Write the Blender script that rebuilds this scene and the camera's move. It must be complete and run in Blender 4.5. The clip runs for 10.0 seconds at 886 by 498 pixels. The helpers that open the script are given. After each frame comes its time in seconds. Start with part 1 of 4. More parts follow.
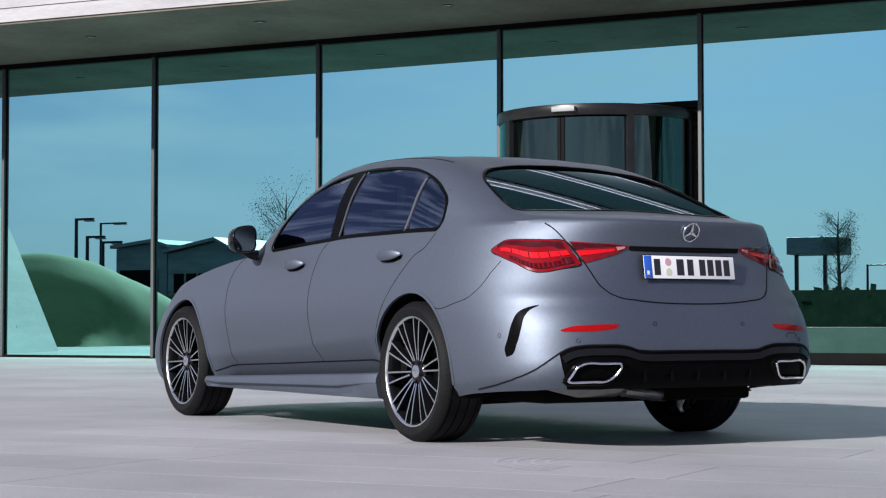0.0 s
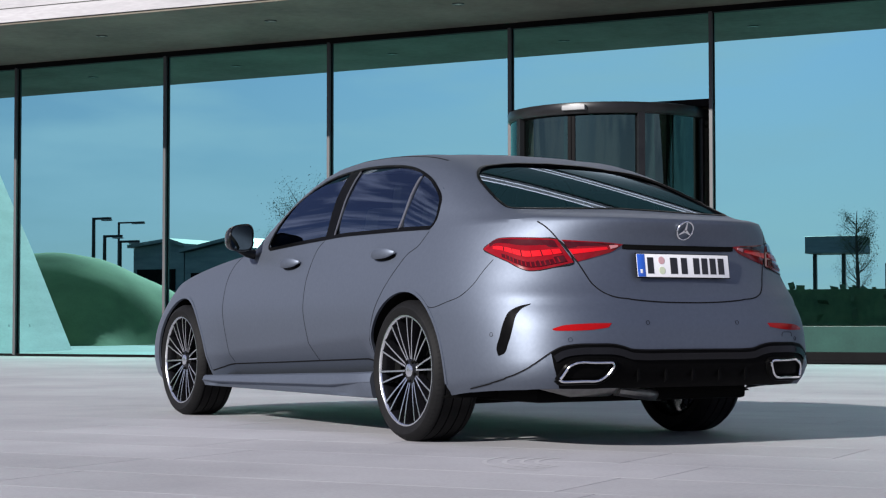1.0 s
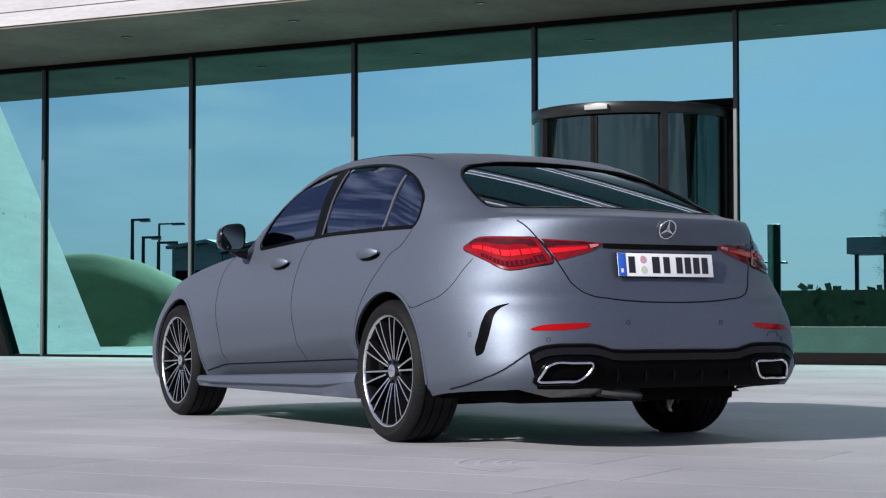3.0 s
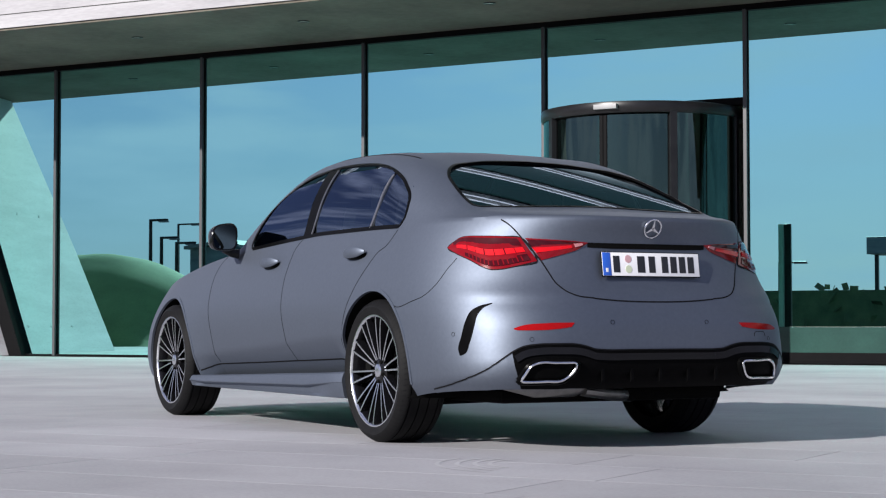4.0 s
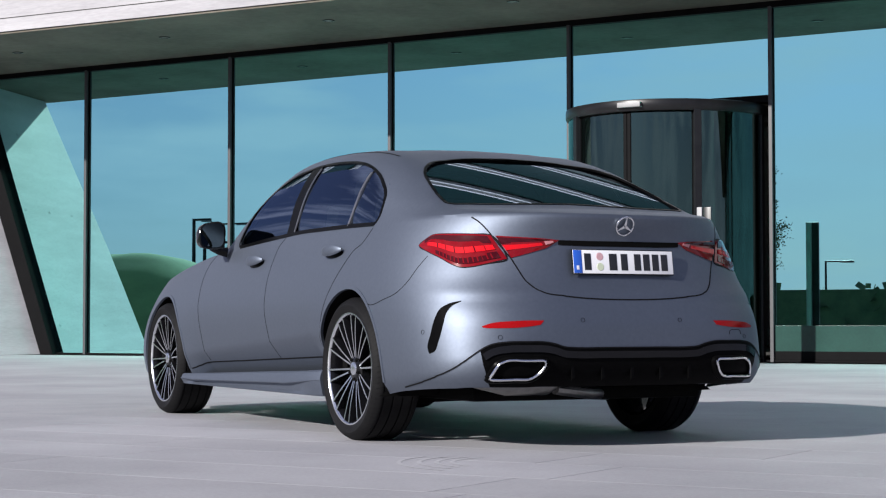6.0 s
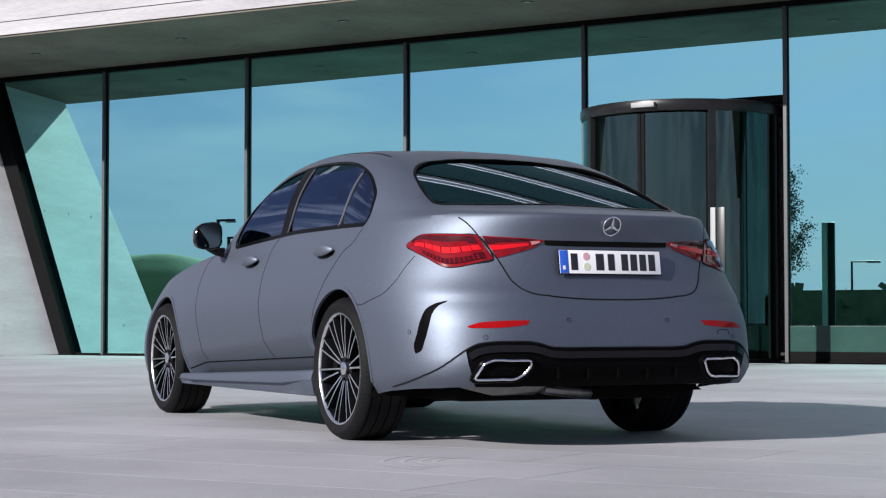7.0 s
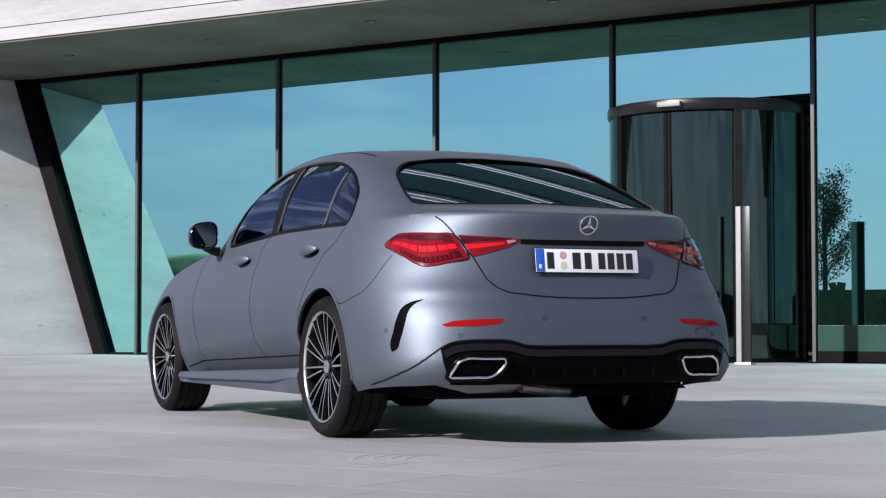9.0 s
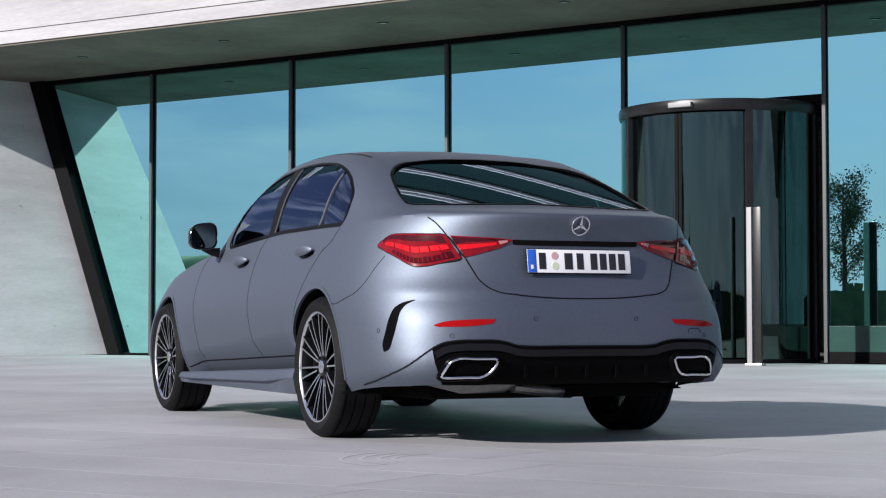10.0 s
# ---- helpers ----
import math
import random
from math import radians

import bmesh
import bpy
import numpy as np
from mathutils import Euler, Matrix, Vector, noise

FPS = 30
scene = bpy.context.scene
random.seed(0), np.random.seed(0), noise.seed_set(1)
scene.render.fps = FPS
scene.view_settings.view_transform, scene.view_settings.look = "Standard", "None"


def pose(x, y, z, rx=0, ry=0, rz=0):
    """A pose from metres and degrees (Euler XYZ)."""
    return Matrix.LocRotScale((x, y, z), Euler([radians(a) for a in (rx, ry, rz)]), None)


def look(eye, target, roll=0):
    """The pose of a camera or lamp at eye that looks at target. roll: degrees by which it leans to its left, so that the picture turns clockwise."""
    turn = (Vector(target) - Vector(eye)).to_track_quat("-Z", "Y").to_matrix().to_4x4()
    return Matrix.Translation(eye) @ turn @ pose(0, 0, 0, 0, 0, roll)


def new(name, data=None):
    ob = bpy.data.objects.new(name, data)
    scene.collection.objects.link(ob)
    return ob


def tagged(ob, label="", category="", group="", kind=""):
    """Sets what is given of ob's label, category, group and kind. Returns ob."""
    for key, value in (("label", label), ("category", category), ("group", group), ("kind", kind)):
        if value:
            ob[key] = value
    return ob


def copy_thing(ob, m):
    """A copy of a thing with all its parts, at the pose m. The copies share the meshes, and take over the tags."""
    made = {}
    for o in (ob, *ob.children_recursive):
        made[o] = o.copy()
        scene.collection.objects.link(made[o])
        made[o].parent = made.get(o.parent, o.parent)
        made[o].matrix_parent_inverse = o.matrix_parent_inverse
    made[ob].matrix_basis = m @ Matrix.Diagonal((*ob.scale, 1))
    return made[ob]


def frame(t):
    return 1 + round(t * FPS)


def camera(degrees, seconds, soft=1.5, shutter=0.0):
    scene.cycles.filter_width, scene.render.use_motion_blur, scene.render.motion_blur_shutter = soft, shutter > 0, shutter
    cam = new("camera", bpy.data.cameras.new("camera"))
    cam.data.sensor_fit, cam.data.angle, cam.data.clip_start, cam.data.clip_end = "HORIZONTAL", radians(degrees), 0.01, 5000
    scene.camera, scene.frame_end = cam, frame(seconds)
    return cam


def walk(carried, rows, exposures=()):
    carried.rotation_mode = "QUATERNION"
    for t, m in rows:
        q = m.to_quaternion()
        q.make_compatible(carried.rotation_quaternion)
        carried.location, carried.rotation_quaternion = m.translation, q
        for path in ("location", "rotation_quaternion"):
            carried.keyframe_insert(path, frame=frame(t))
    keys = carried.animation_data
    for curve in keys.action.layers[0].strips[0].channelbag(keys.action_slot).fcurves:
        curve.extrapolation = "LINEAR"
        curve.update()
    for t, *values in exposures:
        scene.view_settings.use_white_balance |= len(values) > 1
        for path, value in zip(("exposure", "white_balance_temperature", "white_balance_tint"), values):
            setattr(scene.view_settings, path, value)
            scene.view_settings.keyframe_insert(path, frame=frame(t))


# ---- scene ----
cam = camera(27.5, 10.0, soft=1.2)
PATH = [
    (0, (-5.1434, -7.5437, 0.5694), (-4.1322, -5.8201, 0.6503), -0.05),
    (0.5, (-5.0813, -7.5535, 0.5688), (-4.0776, -5.8254, 0.6498), -0.05),
    (1, (-5.0166, -7.5678, 0.5679), (-4.0236, -5.8336, 0.6479), -0.05),
    (1.5, (-4.9482, -7.5794, 0.5671), (-3.9652, -5.8394, 0.6473), -0.05),
    (2, (-4.8766, -7.5965, 0.5654), (-3.9044, -5.8506, 0.6462), -0.05),
    (2.5, (-4.8053, -7.6169, 0.5639), (-3.8436, -5.8652, 0.6447), -0.05),
    (4, (-4.5784, -7.7000, 0.5604), (-3.6472, -5.9319, 0.6417), -0.05),
    (4.5, (-4.4998, -7.7282, 0.5585), (-3.5789, -5.9547, 0.6393), -0.05),
    (5, (-4.4238, -7.7683, 0.5575), (-3.5139, -5.9892, 0.6387), -0.05),
    (5.5, (-4.3427, -7.8007, 0.5556), (-3.4459, -6.0148, 0.6364), -0.05),
    (7, (-4.1134, -7.9357, 0.5515), (-3.2570, -6.1302, 0.6326), -0.05),
    (7.5, (-4.0415, -7.9831, 0.5502), (-3.1987, -6.1712, 0.6314), -0.05),
    (8, (-3.9689, -8.0272, 0.5482), (-3.1394, -6.2091, 0.6291), -0.05),
    (8.5, (-3.9069, -8.0797, 0.5463), (-3.0886, -6.2566, 0.6281), -0.05),
    (9, (-3.8442, -8.1202, 0.5452), (-3.0378, -6.2917, 0.6261), -0.05),
    (9.5, (-3.7910, -8.1610, 0.5442), (-2.9952, -6.3279, 0.6253), -0.05),
    (10, (-3.7429, -8.1972, 0.5422), (-2.9570, -6.3599, 0.6242), -0.05),
]
walk(cam, [(t, look(eye, target, roll)) for t, eye, target, roll in PATH])

# ---- light ----
world = bpy.data.worlds.new("sky")
scene.world = world
world.use_nodes = True
SUN_TO = Vector((-2.1, -0.58, 1.0)).normalized()
sky = world.node_tree.nodes.new("ShaderNodeTexSky")
sky.sky_type = "NISHITA"
sky.sun_disc = False
sky.sun_elevation = math.asin(SUN_TO.z)
sky.sun_rotation = math.atan2(SUN_TO.x, SUN_TO.y)
sky.air_density, sky.dust_density, sky.ozone_density = 1.1, 0.7, 5.0
back = world.node_tree.nodes["Background"]
back.inputs["Strength"].default_value = 0.047
# thin high cloud lies over the blue
wn, wl = world.node_tree.nodes, world.node_tree.links
where = wn.new("ShaderNodeTexCoord")
flat = wn.new("ShaderNodeMapping")
flat.inputs["Scale"].default_value = (1.0, 1.0, 4.5)
veil = wn.new("ShaderNodeTexNoise")
veil.inputs["Scale"].default_value, veil.inputs["Detail"].default_value = 6.0, 8.0
amount = wn.new("ShaderNodeMapRange")
amount.inputs["From Min"].default_value, amount.inputs["From Max"].default_value = 0.44, 0.62
amount.inputs["To Min"].default_value, amount.inputs["To Max"].default_value = 0.15, 0.9
cool = wn.new("ShaderNodeMixRGB")
cool.blend_type = "MULTIPLY"
cool.inputs[0].default_value, cool.inputs[2].default_value = 1.0, (0.72, 0.78, 1.22, 1)
mix = wn.new("ShaderNodeMixRGB")
mix.inputs[2].default_value = (10.6, 11.0, 15.0, 1)
# pale haze low over the horizon
split = wn.new("ShaderNodeSeparateXYZ")
low = wn.new("ShaderNodeMapRange")
low.interpolation_type = "SMOOTHSTEP"
low.inputs["From Min"].default_value, low.inputs["From Max"].default_value = 0.0, 0.22
low.inputs["To Min"].default_value, low.inputs["To Max"].default_value = 0.6, 0.0
haze = wn.new("ShaderNodeMixRGB")
haze.inputs[2].default_value = (10.0, 10.4, 13.8, 1)
wl.new(where.outputs["Generated"], split.inputs[0])
wl.new(split.outputs["Z"], low.inputs[0])
wl.new(low.outputs[0], haze.inputs[0])
wl.new(mix.outputs[0], haze.inputs[1])
wl.new(where.outputs["Generated"], flat.inputs[0])
wl.new(flat.outputs[0], veil.inputs["Vector"])
wl.new(veil.outputs[0], amount.inputs[0])
wl.new(sky.outputs[0], cool.inputs[1])
wl.new(cool.outputs[0], mix.inputs[1])
wl.new(amount.outputs[0], mix.inputs[0])
wl.new(haze.outputs[0], back.inputs["Color"])
sun = new("sun", bpy.data.lights.new("sun", "SUN"))
sun.data.energy, sun.data.angle, sun.data.color = 7.2, radians(0.6), (1.0, 0.965, 0.93)
sun.matrix_world = look(SUN_TO * 60, (0, 0, 0))
scene.view_settings.exposure = 0.17


# ---- materials ----
def material(name, color, rough=0.5, metal=0.0, **more):
    m = bpy.data.materials.new(name)
    m.use_nodes = True
    b = m.node_tree.nodes["Principled BSDF"]
    b.inputs["Base Color"].default_value = (*color, 1)
    b.inputs["Roughness"].default_value = rough
    b.inputs["Metallic"].default_value = metal
    for key, value in more.items():
        b.inputs[key.replace("_", " ")].default_value = value
    return m


def grain(m, scale, dark, light, bump=0.0, stretch=(1, 1, 1), detail=6.0, fine=None, rough=None, space="Object"):
    """Variation at two scales: a broad noise and a fine one, in colour, relief and gloss."""
    nt = m.node_tree
    nodes, links = nt.nodes, nt.links
    b = nodes["Principled BSDF"]
    tc = nodes.new("ShaderNodeTexCoord")
    mp = nodes.new("ShaderNodeMapping")
    mp.inputs["Scale"].default_value = stretch
    links.new(tc.outputs[space], mp.inputs["Vector"])
    a = nodes.new("ShaderNodeTexNoise")
    a.inputs["Scale"].default_value, a.inputs["Detail"].default_value = scale, detail
    a.inputs["Roughness"].default_value = 0.6
    c = nodes.new("ShaderNodeTexNoise")
    c.inputs["Scale"].default_value, c.inputs["Detail"].default_value = fine or scale * 14, 4.0
    for n in (a, c):
        links.new(mp.outputs[0], n.inputs["Vector"])
    add = nodes.new("ShaderNodeMath")
    add.operation = "MULTIPLY_ADD"
    add.inputs[1].default_value = 0.35
    links.new(c.outputs[0], add.inputs[0])
    links.new(a.outputs[0], add.inputs[2])
    ramp = nodes.new("ShaderNodeValToRGB")
    ramp.color_ramp.elements[0].position, ramp.color_ramp.elements[1].position = 0.42, 0.95
    ramp.color_ramp.elements[0].color, ramp.color_ramp.elements[1].color = (*dark, 1), (*light, 1)
    links.new(add.outputs[0], ramp.inputs[0])
    links.new(ramp.outputs[0], b.inputs["Base Color"])
    if bump:
        bp = nodes.new("ShaderNodeBump")
        bp.inputs["Strength"].default_value, bp.inputs["Distance"].default_value = bump, 0.01
        links.new(add.outputs[0], bp.inputs["Height"])
        links.new(bp.outputs[0], b.inputs["Normal"])
    if rough:
        mr = nodes.new("ShaderNodeMapRange")
        mr.inputs["To Min"].default_value, mr.inputs["To Max"].default_value = rough
        links.new(a.outputs[0], mr.inputs[0])
        links.new(mr.outputs[0], b.inputs["Roughness"])
    return m


def glass_material(name, through_color, mirror_color, mirror, rough=0.0):
    """Coated glass: part of the light is mirrored, the rest goes through tinted."""
    m = bpy.data.materials.new(name)
    m.use_nodes = True
    nt = m.node_tree
    nt.nodes.remove(nt.nodes["Principled BSDF"])
    out = nt.nodes["Material Output"]
    t = nt.nodes.new("ShaderNodeBsdfTransparent")
    t.inputs[0].default_value = (*through_color, 1)
    g = nt.nodes.new("ShaderNodeBsdfGlossy")
    g.inputs["Color"].default_value = (*mirror_color, 1)
    g.inputs["Roughness"].default_value = rough
    f = nt.nodes.new("ShaderNodeFresnel")
    f.inputs[0].default_value = mirror
    mix = nt.nodes.new("ShaderNodeMixShader")
    nt.links.new(f.outputs[0], mix.inputs[0])
    nt.links.new(t.outputs[0], mix.inputs[1])
    nt.links.new(g.outputs[0], mix.inputs[2])
    nt.links.new(mix.outputs[0], out.inputs["Surface"])
    return m


PAVING = grain(material("pale_paving", (0.4, 0.4, 0.42), 0.75), 0.55, (0.2, 0.197, 0.213), (0.362, 0.356, 0.378), 0.3, (1, 1, 1), detail=9.0, fine=55)
JOINT = grain(material("paving_joint", (0.1, 0.1, 0.1), 0.9), 3, (0.03, 0.03, 0.03), (0.07, 0.068, 0.065), 0.3)
CONCRETE = grain(material("fair_faced_concrete", (0.5, 0.5, 0.5), 0.8), 0.7, (0.46, 0.45, 0.465), (0.72, 0.71, 0.725), 0.35, (0.5, 0.5, 3.0), detail=9.0, fine=18)
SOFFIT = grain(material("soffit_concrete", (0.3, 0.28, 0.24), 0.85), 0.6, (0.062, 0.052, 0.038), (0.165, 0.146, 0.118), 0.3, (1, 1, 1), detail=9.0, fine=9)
# roof concrete darkened below the wing's, to hold back the strong sun on it
FASCIA = grain(material("sun_dimmed_edge_concrete", (0.3, 0.3, 0.3), 0.85), 0.7, (0.23, 0.224, 0.235), (0.42, 0.41, 0.425), 0.35, (0.4, 0.4, 3.0), detail=9.0, fine=16)
FRAME = grain(material("black_anodised_frame", (0.003, 0.003, 0.004), 0.6, 0.0, Specular_IOR_Level=0.06), 4, (0.002, 0.002, 0.0025), (0.004, 0.004, 0.0045), 0.02)
DIM_MIRROR = grain(material("dim_green_reflection", (0.01, 0.05, 0.04), 0.25, 0.0, Specular_IOR_Level=0.3), 2, (0.006, 0.03, 0.025), (0.012, 0.05, 0.04), 0.0)
# grey for the mullion fronts: the light on their black faces, put into colour
LIT_GREY = grain(material("lit_frame_grey", (0.04, 0.04, 0.045), 0.45, 0.0), 5, (0.03, 0.031, 0.035), (0.05, 0.051, 0.056), 0.02, (1, 1, 0.2))
FACADE_GLASS = glass_material("green_coated_glass", (0.25, 0.6, 0.48), (0.45, 0.97, 0.93), 18.0)
INTERIOR = grain(material("interior_dark_wall", (0.05, 0.05, 0.05), 0.8), 1.5, (0.03, 0.032, 0.03), (0.07, 0.07, 0.065), 0.1)
INTERIOR_FLOOR = grain(material("interior_floor", (0.1, 0.1, 0.1), 0.5), 1.5, (0.07, 0.07, 0.07), (0.12, 0.12, 0.115), 0.1)
STEEL = grain(material("brushed_steel", (0.6, 0.6, 0.6), 0.35, 1.0), 3, (0.5, 0.5, 0.5), (0.68, 0.68, 0.68), 0.05, (1, 1, 0.1))


# ---- mesh helpers ----
def finish(bm, name, mat, smooth=True, angle=35):
    bmesh.ops.recalc_face_normals(bm, faces=bm.faces)
    me = bpy.data.meshes.new(name)
    for f in bm.faces:
        f.smooth = smooth
    if smooth:
        lim = radians(angle)
        for e in bm.edges:
            if len(e.link_faces) == 2 and e.calc_face_angle(0) > lim:
                e.smooth = False
    bm.to_mesh(me)
    bm.free()
    me.materials.append(mat)
    return me


def part(name, bm, mat, parent=None, label="", smooth=True, angle=35):
    """One bmesh as one mesh object under a thing or under a part."""
    ob = new(name, finish(bm, name, mat, smooth, angle))
    ob.parent = parent
    if label:
        ob["label"] = label
    return ob


def thing(name, label, category, group="", kind="", m=None):
    ob = tagged(new(name), label, category, group, kind)
    ob.empty_display_size = 0.1
    if m is not None:
        ob.matrix_basis = m
    return ob


def box(x0, y0, z0, x1, y1, z1, bevel=0.0, bm=None, seg=2):
    bm = bm or bmesh.new()
    made = bmesh.ops.create_cube(bm, size=1)["verts"]
    for v in made:
        v.co = Vector(((x0 + x1) / 2 + v.co.x * (x1 - x0), (y0 + y1) / 2 + v.co.y * (y1 - y0), (z0 + z1) / 2 + v.co.z * (z1 - z0)))
    if bevel:
        bmesh.ops.bevel(bm, geom=list({e for v in made for e in v.link_edges}), offset=bevel, segments=seg, affect="EDGES", profile=0.6)
    return bm


def prism(outline, lo, hi, axis="y", bm=None):
    """A flat outline pushed to a thickness. axis x: outline in (y, z); axis y: (x, z); axis z: (x, y)."""
    bm = bm or bmesh.new()

    def at(p, h):
        return {"x": (h, p[0], p[1]), "y": (p[0], h, p[1]), "z": (p[0], p[1], h)}[axis]
    a = [bm.verts.new(at(p, lo)) for p in outline]
    b = [bm.verts.new(at(p, hi)) for p in outline]
    bm.faces.new(a)
    bm.faces.new(b[::-1])
    for i in range(len(a)):
        j = (i + 1) % len(a)
        bm.faces.new((a[i], b[i], b[j], a[j]))
    return bm


def lathe(profile, n=48, axis="z", bm=None, a0=0.0, a1=360.0):
    """A profile of (radius, height) turned about an axis."""
    bm = bm or bmesh.new()
    full = abs(a1 - a0) >= 359.9
    rings = []
    for i in range(n if full else n + 1):
        a = radians(a0 + (a1 - a0) * i / n)
        ring = []
        for rad, h in profile:
            c, s = rad * math.cos(a), rad * math.sin(a)
            ring.append(bm.verts.new({"z": (c, s, h), "x": (h, c, s), "y": (c, h, s)}[axis]))
        rings.append(ring)
    for i in range(len(rings) if full else len(rings) - 1):
        p, q = rings[i], rings[(i + 1) % len(rings)]
        for j in range(len(profile) - 1):
            try:
                bm.faces.new((p[j], q[j], q[j + 1], p[j + 1]))
            except ValueError:
                pass
    bmesh.ops.remove_doubles(bm, verts=bm.verts, dist=1e-5)
    return bm


def grid_mesh(P, bm=None, flip=False):
    """A surface over an array of points [i][j]."""
    bm = bm or bmesh.new()
    V = [[bm.verts.new(p) for p in row] for row in P]
    for i in range(len(V) - 1):
        for j in range(len(V[0]) - 1):
            q = (V[i][j], V[i + 1][j], V[i + 1][j + 1], V[i][j + 1])
            try:
                bm.faces.new(q)
            except ValueError:
                pass
    return bm


def tube(points, radius, n=8, bm=None, closed=False):
    bm = bm or bmesh.new()
    pts = [Vector(p) for p in points]
    rings = []
    for i, p in enumerate(pts):
        a = pts[i - 1] if (i or closed) else p
        b = pts[(i + 1) % len(pts)] if (i + 1 < len(pts) or closed) else p
        t = (b - a).normalized()
        u = t.cross(Vector((0, 0, 1)))
        if u.length < 0.05:
            u = t.cross(Vector((0, 1, 0)))
        u.normalize()
        w = t.cross(u)
        rad = radius[i] if isinstance(radius, (list, tuple)) else radius
        rings.append([bm.verts.new(p + rad * (math.cos(2 * math.pi * k / n) * u + math.sin(2 * math.pi * k / n) * w)) for k in range(n)])
    for i in range(len(rings) if closed else len(rings) - 1):
        a, b = rings[i], rings[(i + 1) % len(rings)]
        for k in range(n):
            bm.faces.new((a[k], a[(k + 1) % n], b[(k + 1) % n], b[k]))
    if not closed:
        bm.faces.new(rings[0][::-1])
        bm.faces.new(rings[-1])
    return bm


def spline(*pts):
    """A smooth curve through (place, value) pairs."""
    X = np.array([p[0] for p in pts], float)
    Y = np.array([p[1] for p in pts], float)
    D = np.diff(Y) / np.diff(X)
    M = np.empty(len(X))
    M[0], M[-1] = D[0], D[-1]
    for i in range(1, len(X) - 1):
        h0, h1 = X[i] - X[i - 1], X[i + 1] - X[i]
        M[i] = 0 if D[i - 1] * D[i] <= 0 else (D[i - 1] * h1 + D[i] * h0) / (h0 + h1)

    def f(x):
        x = np.clip(x, X[0], X[-1])
        i = np.clip(np.searchsorted(X, x) - 1, 0, len(X) - 2)
        h = X[i + 1] - X[i]
        t = (x - X[i]) / h
        return ((2 * t**3 - 3 * t**2 + 1) * Y[i] + (t**3 - 2 * t**2 + t) * h * M[i] + (-2 * t**3 + 3 * t**2) * Y[i + 1] + (t**3 - t**2) * h * M[i + 1])
    return f


# ---- the place: plaza and pavilion ----
# The pavilion's own axes: x along the glass front, y inwards, z up.
FRONT = Matrix.Translation((10.771, 12.443, 0)) @ Matrix.Rotation(-0.992, 4, "Z")


def placed(name, bm, mat, label, category, kind="", smooth=False, m=FRONT):
    ob = part(name, bm, mat, None, label, smooth)
    ob.matrix_basis = m
    return tagged(ob, label, category, "", kind)


ground = placed("ground", box(-900, -900, -0.6, 900, 900, -0.026), JOINT, "wide pale paved plaza", "ground", "structure", m=Matrix())

SOFFIT_Z = 5.0


def fascia_y(x):
    return -3.06 + 0.029 * x


XL, XR = -30.0, 40.0
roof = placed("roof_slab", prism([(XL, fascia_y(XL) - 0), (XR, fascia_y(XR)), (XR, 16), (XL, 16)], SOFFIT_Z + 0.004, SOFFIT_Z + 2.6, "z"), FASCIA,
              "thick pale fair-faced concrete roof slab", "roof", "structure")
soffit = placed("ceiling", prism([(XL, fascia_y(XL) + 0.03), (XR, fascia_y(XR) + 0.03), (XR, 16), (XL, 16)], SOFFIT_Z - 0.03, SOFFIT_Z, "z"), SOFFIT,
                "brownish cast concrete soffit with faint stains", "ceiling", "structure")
# wing wall: leans outward to its top, its foot runs out from the glass line
wing = thing("wall_west", "pale leaning concrete wing wall in sunlight", "wall", kind="structure", m=FRONT)


def wing_x(y, z):
    return -13.32 + 0.35 * y - 0.405 * z


def wing_surface(out):
    bm = bmesh.new()
    pts = []
    for y, z in out:
        pts.append((y, z))
    a = [bm.verts.new((wing_x(y, z), y, z)) for y, z in pts]
    b = [bm.verts.new((wing_x(y, z) - 0.6, y, z)) for y, z in pts]
    bm.faces.new(a)
    bm.faces.new(b[::-1])
    for i in range(len(a)):
        j = (i + 1) % len(a)
        bm.faces.new((a[i], b[i], b[j], a[j]))
    return bm


part("wall_panel", wing_surface([(0.0, 0), (-4.7, 0), (-4.25, 2.0), (-3.3, 4.97), (0.0, 4.97)]), CONCRETE, wing, smooth=False)

for y, z in ((-0.9, 2.62), (-1.9, 2.62), (-0.9, 0.5), (-1.9, 0.5), (-2.9, 0.5), (-2.9, 2.62), (-0.45, 4.1), (-1.5, 4.1)):
    hole = part("tie_hole", lathe([(0.0, -0.012), (0.022, -0.012), (0.026, 0.001)], 16), JOINT, wing)
    hole.matrix_basis = Matrix.Translation((wing_x(y, z) + 0.002, y, z)) @ Vector((1, -0.35, 0.431)).to_track_quat("Z", "Y").to_matrix().to_4x4()
joint = placed("trim", prism([(XL, fascia_y(XL) - 0.004), (XR, fascia_y(XR) - 0.004), (XR, fascia_y(XR) + 0.02), (XL, fascia_y(XL) + 0.02)], SOFFIT_Z + 0.2, SOFFIT_Z + 0.213, "z"), JOINT,
               "narrow dark pour joint along the concrete edge", "joint", "structure")
# glass front: panes between mullions
BAY = 3.098
BAYS = [BAY * (k - 4) for k in range(12)]
front = thing("wall_glass_front", "tall green reflecting glass front with black mullions", "glass wall", kind="structure", m=FRONT)
for i, x in enumerate(BAYS):
    m = part("mullion", box(x - 0.034, 0.0, 0.0, x + 0.034, 0.3, 4.92, 0.004), FRAME, front, smooth=False)
    part("cover_cap", box(x - 0.026, -0.045, 0.0, x + 0.026, 0.0, 4.9, 0.004), LIT_GREY, m, "mullion front painted grey as if lit", smooth=False)
part("top_rail", box(-15.3, -0.04, 4.885, XR, 0.24, 4.985, 0.005), FRAME, front, smooth=False)
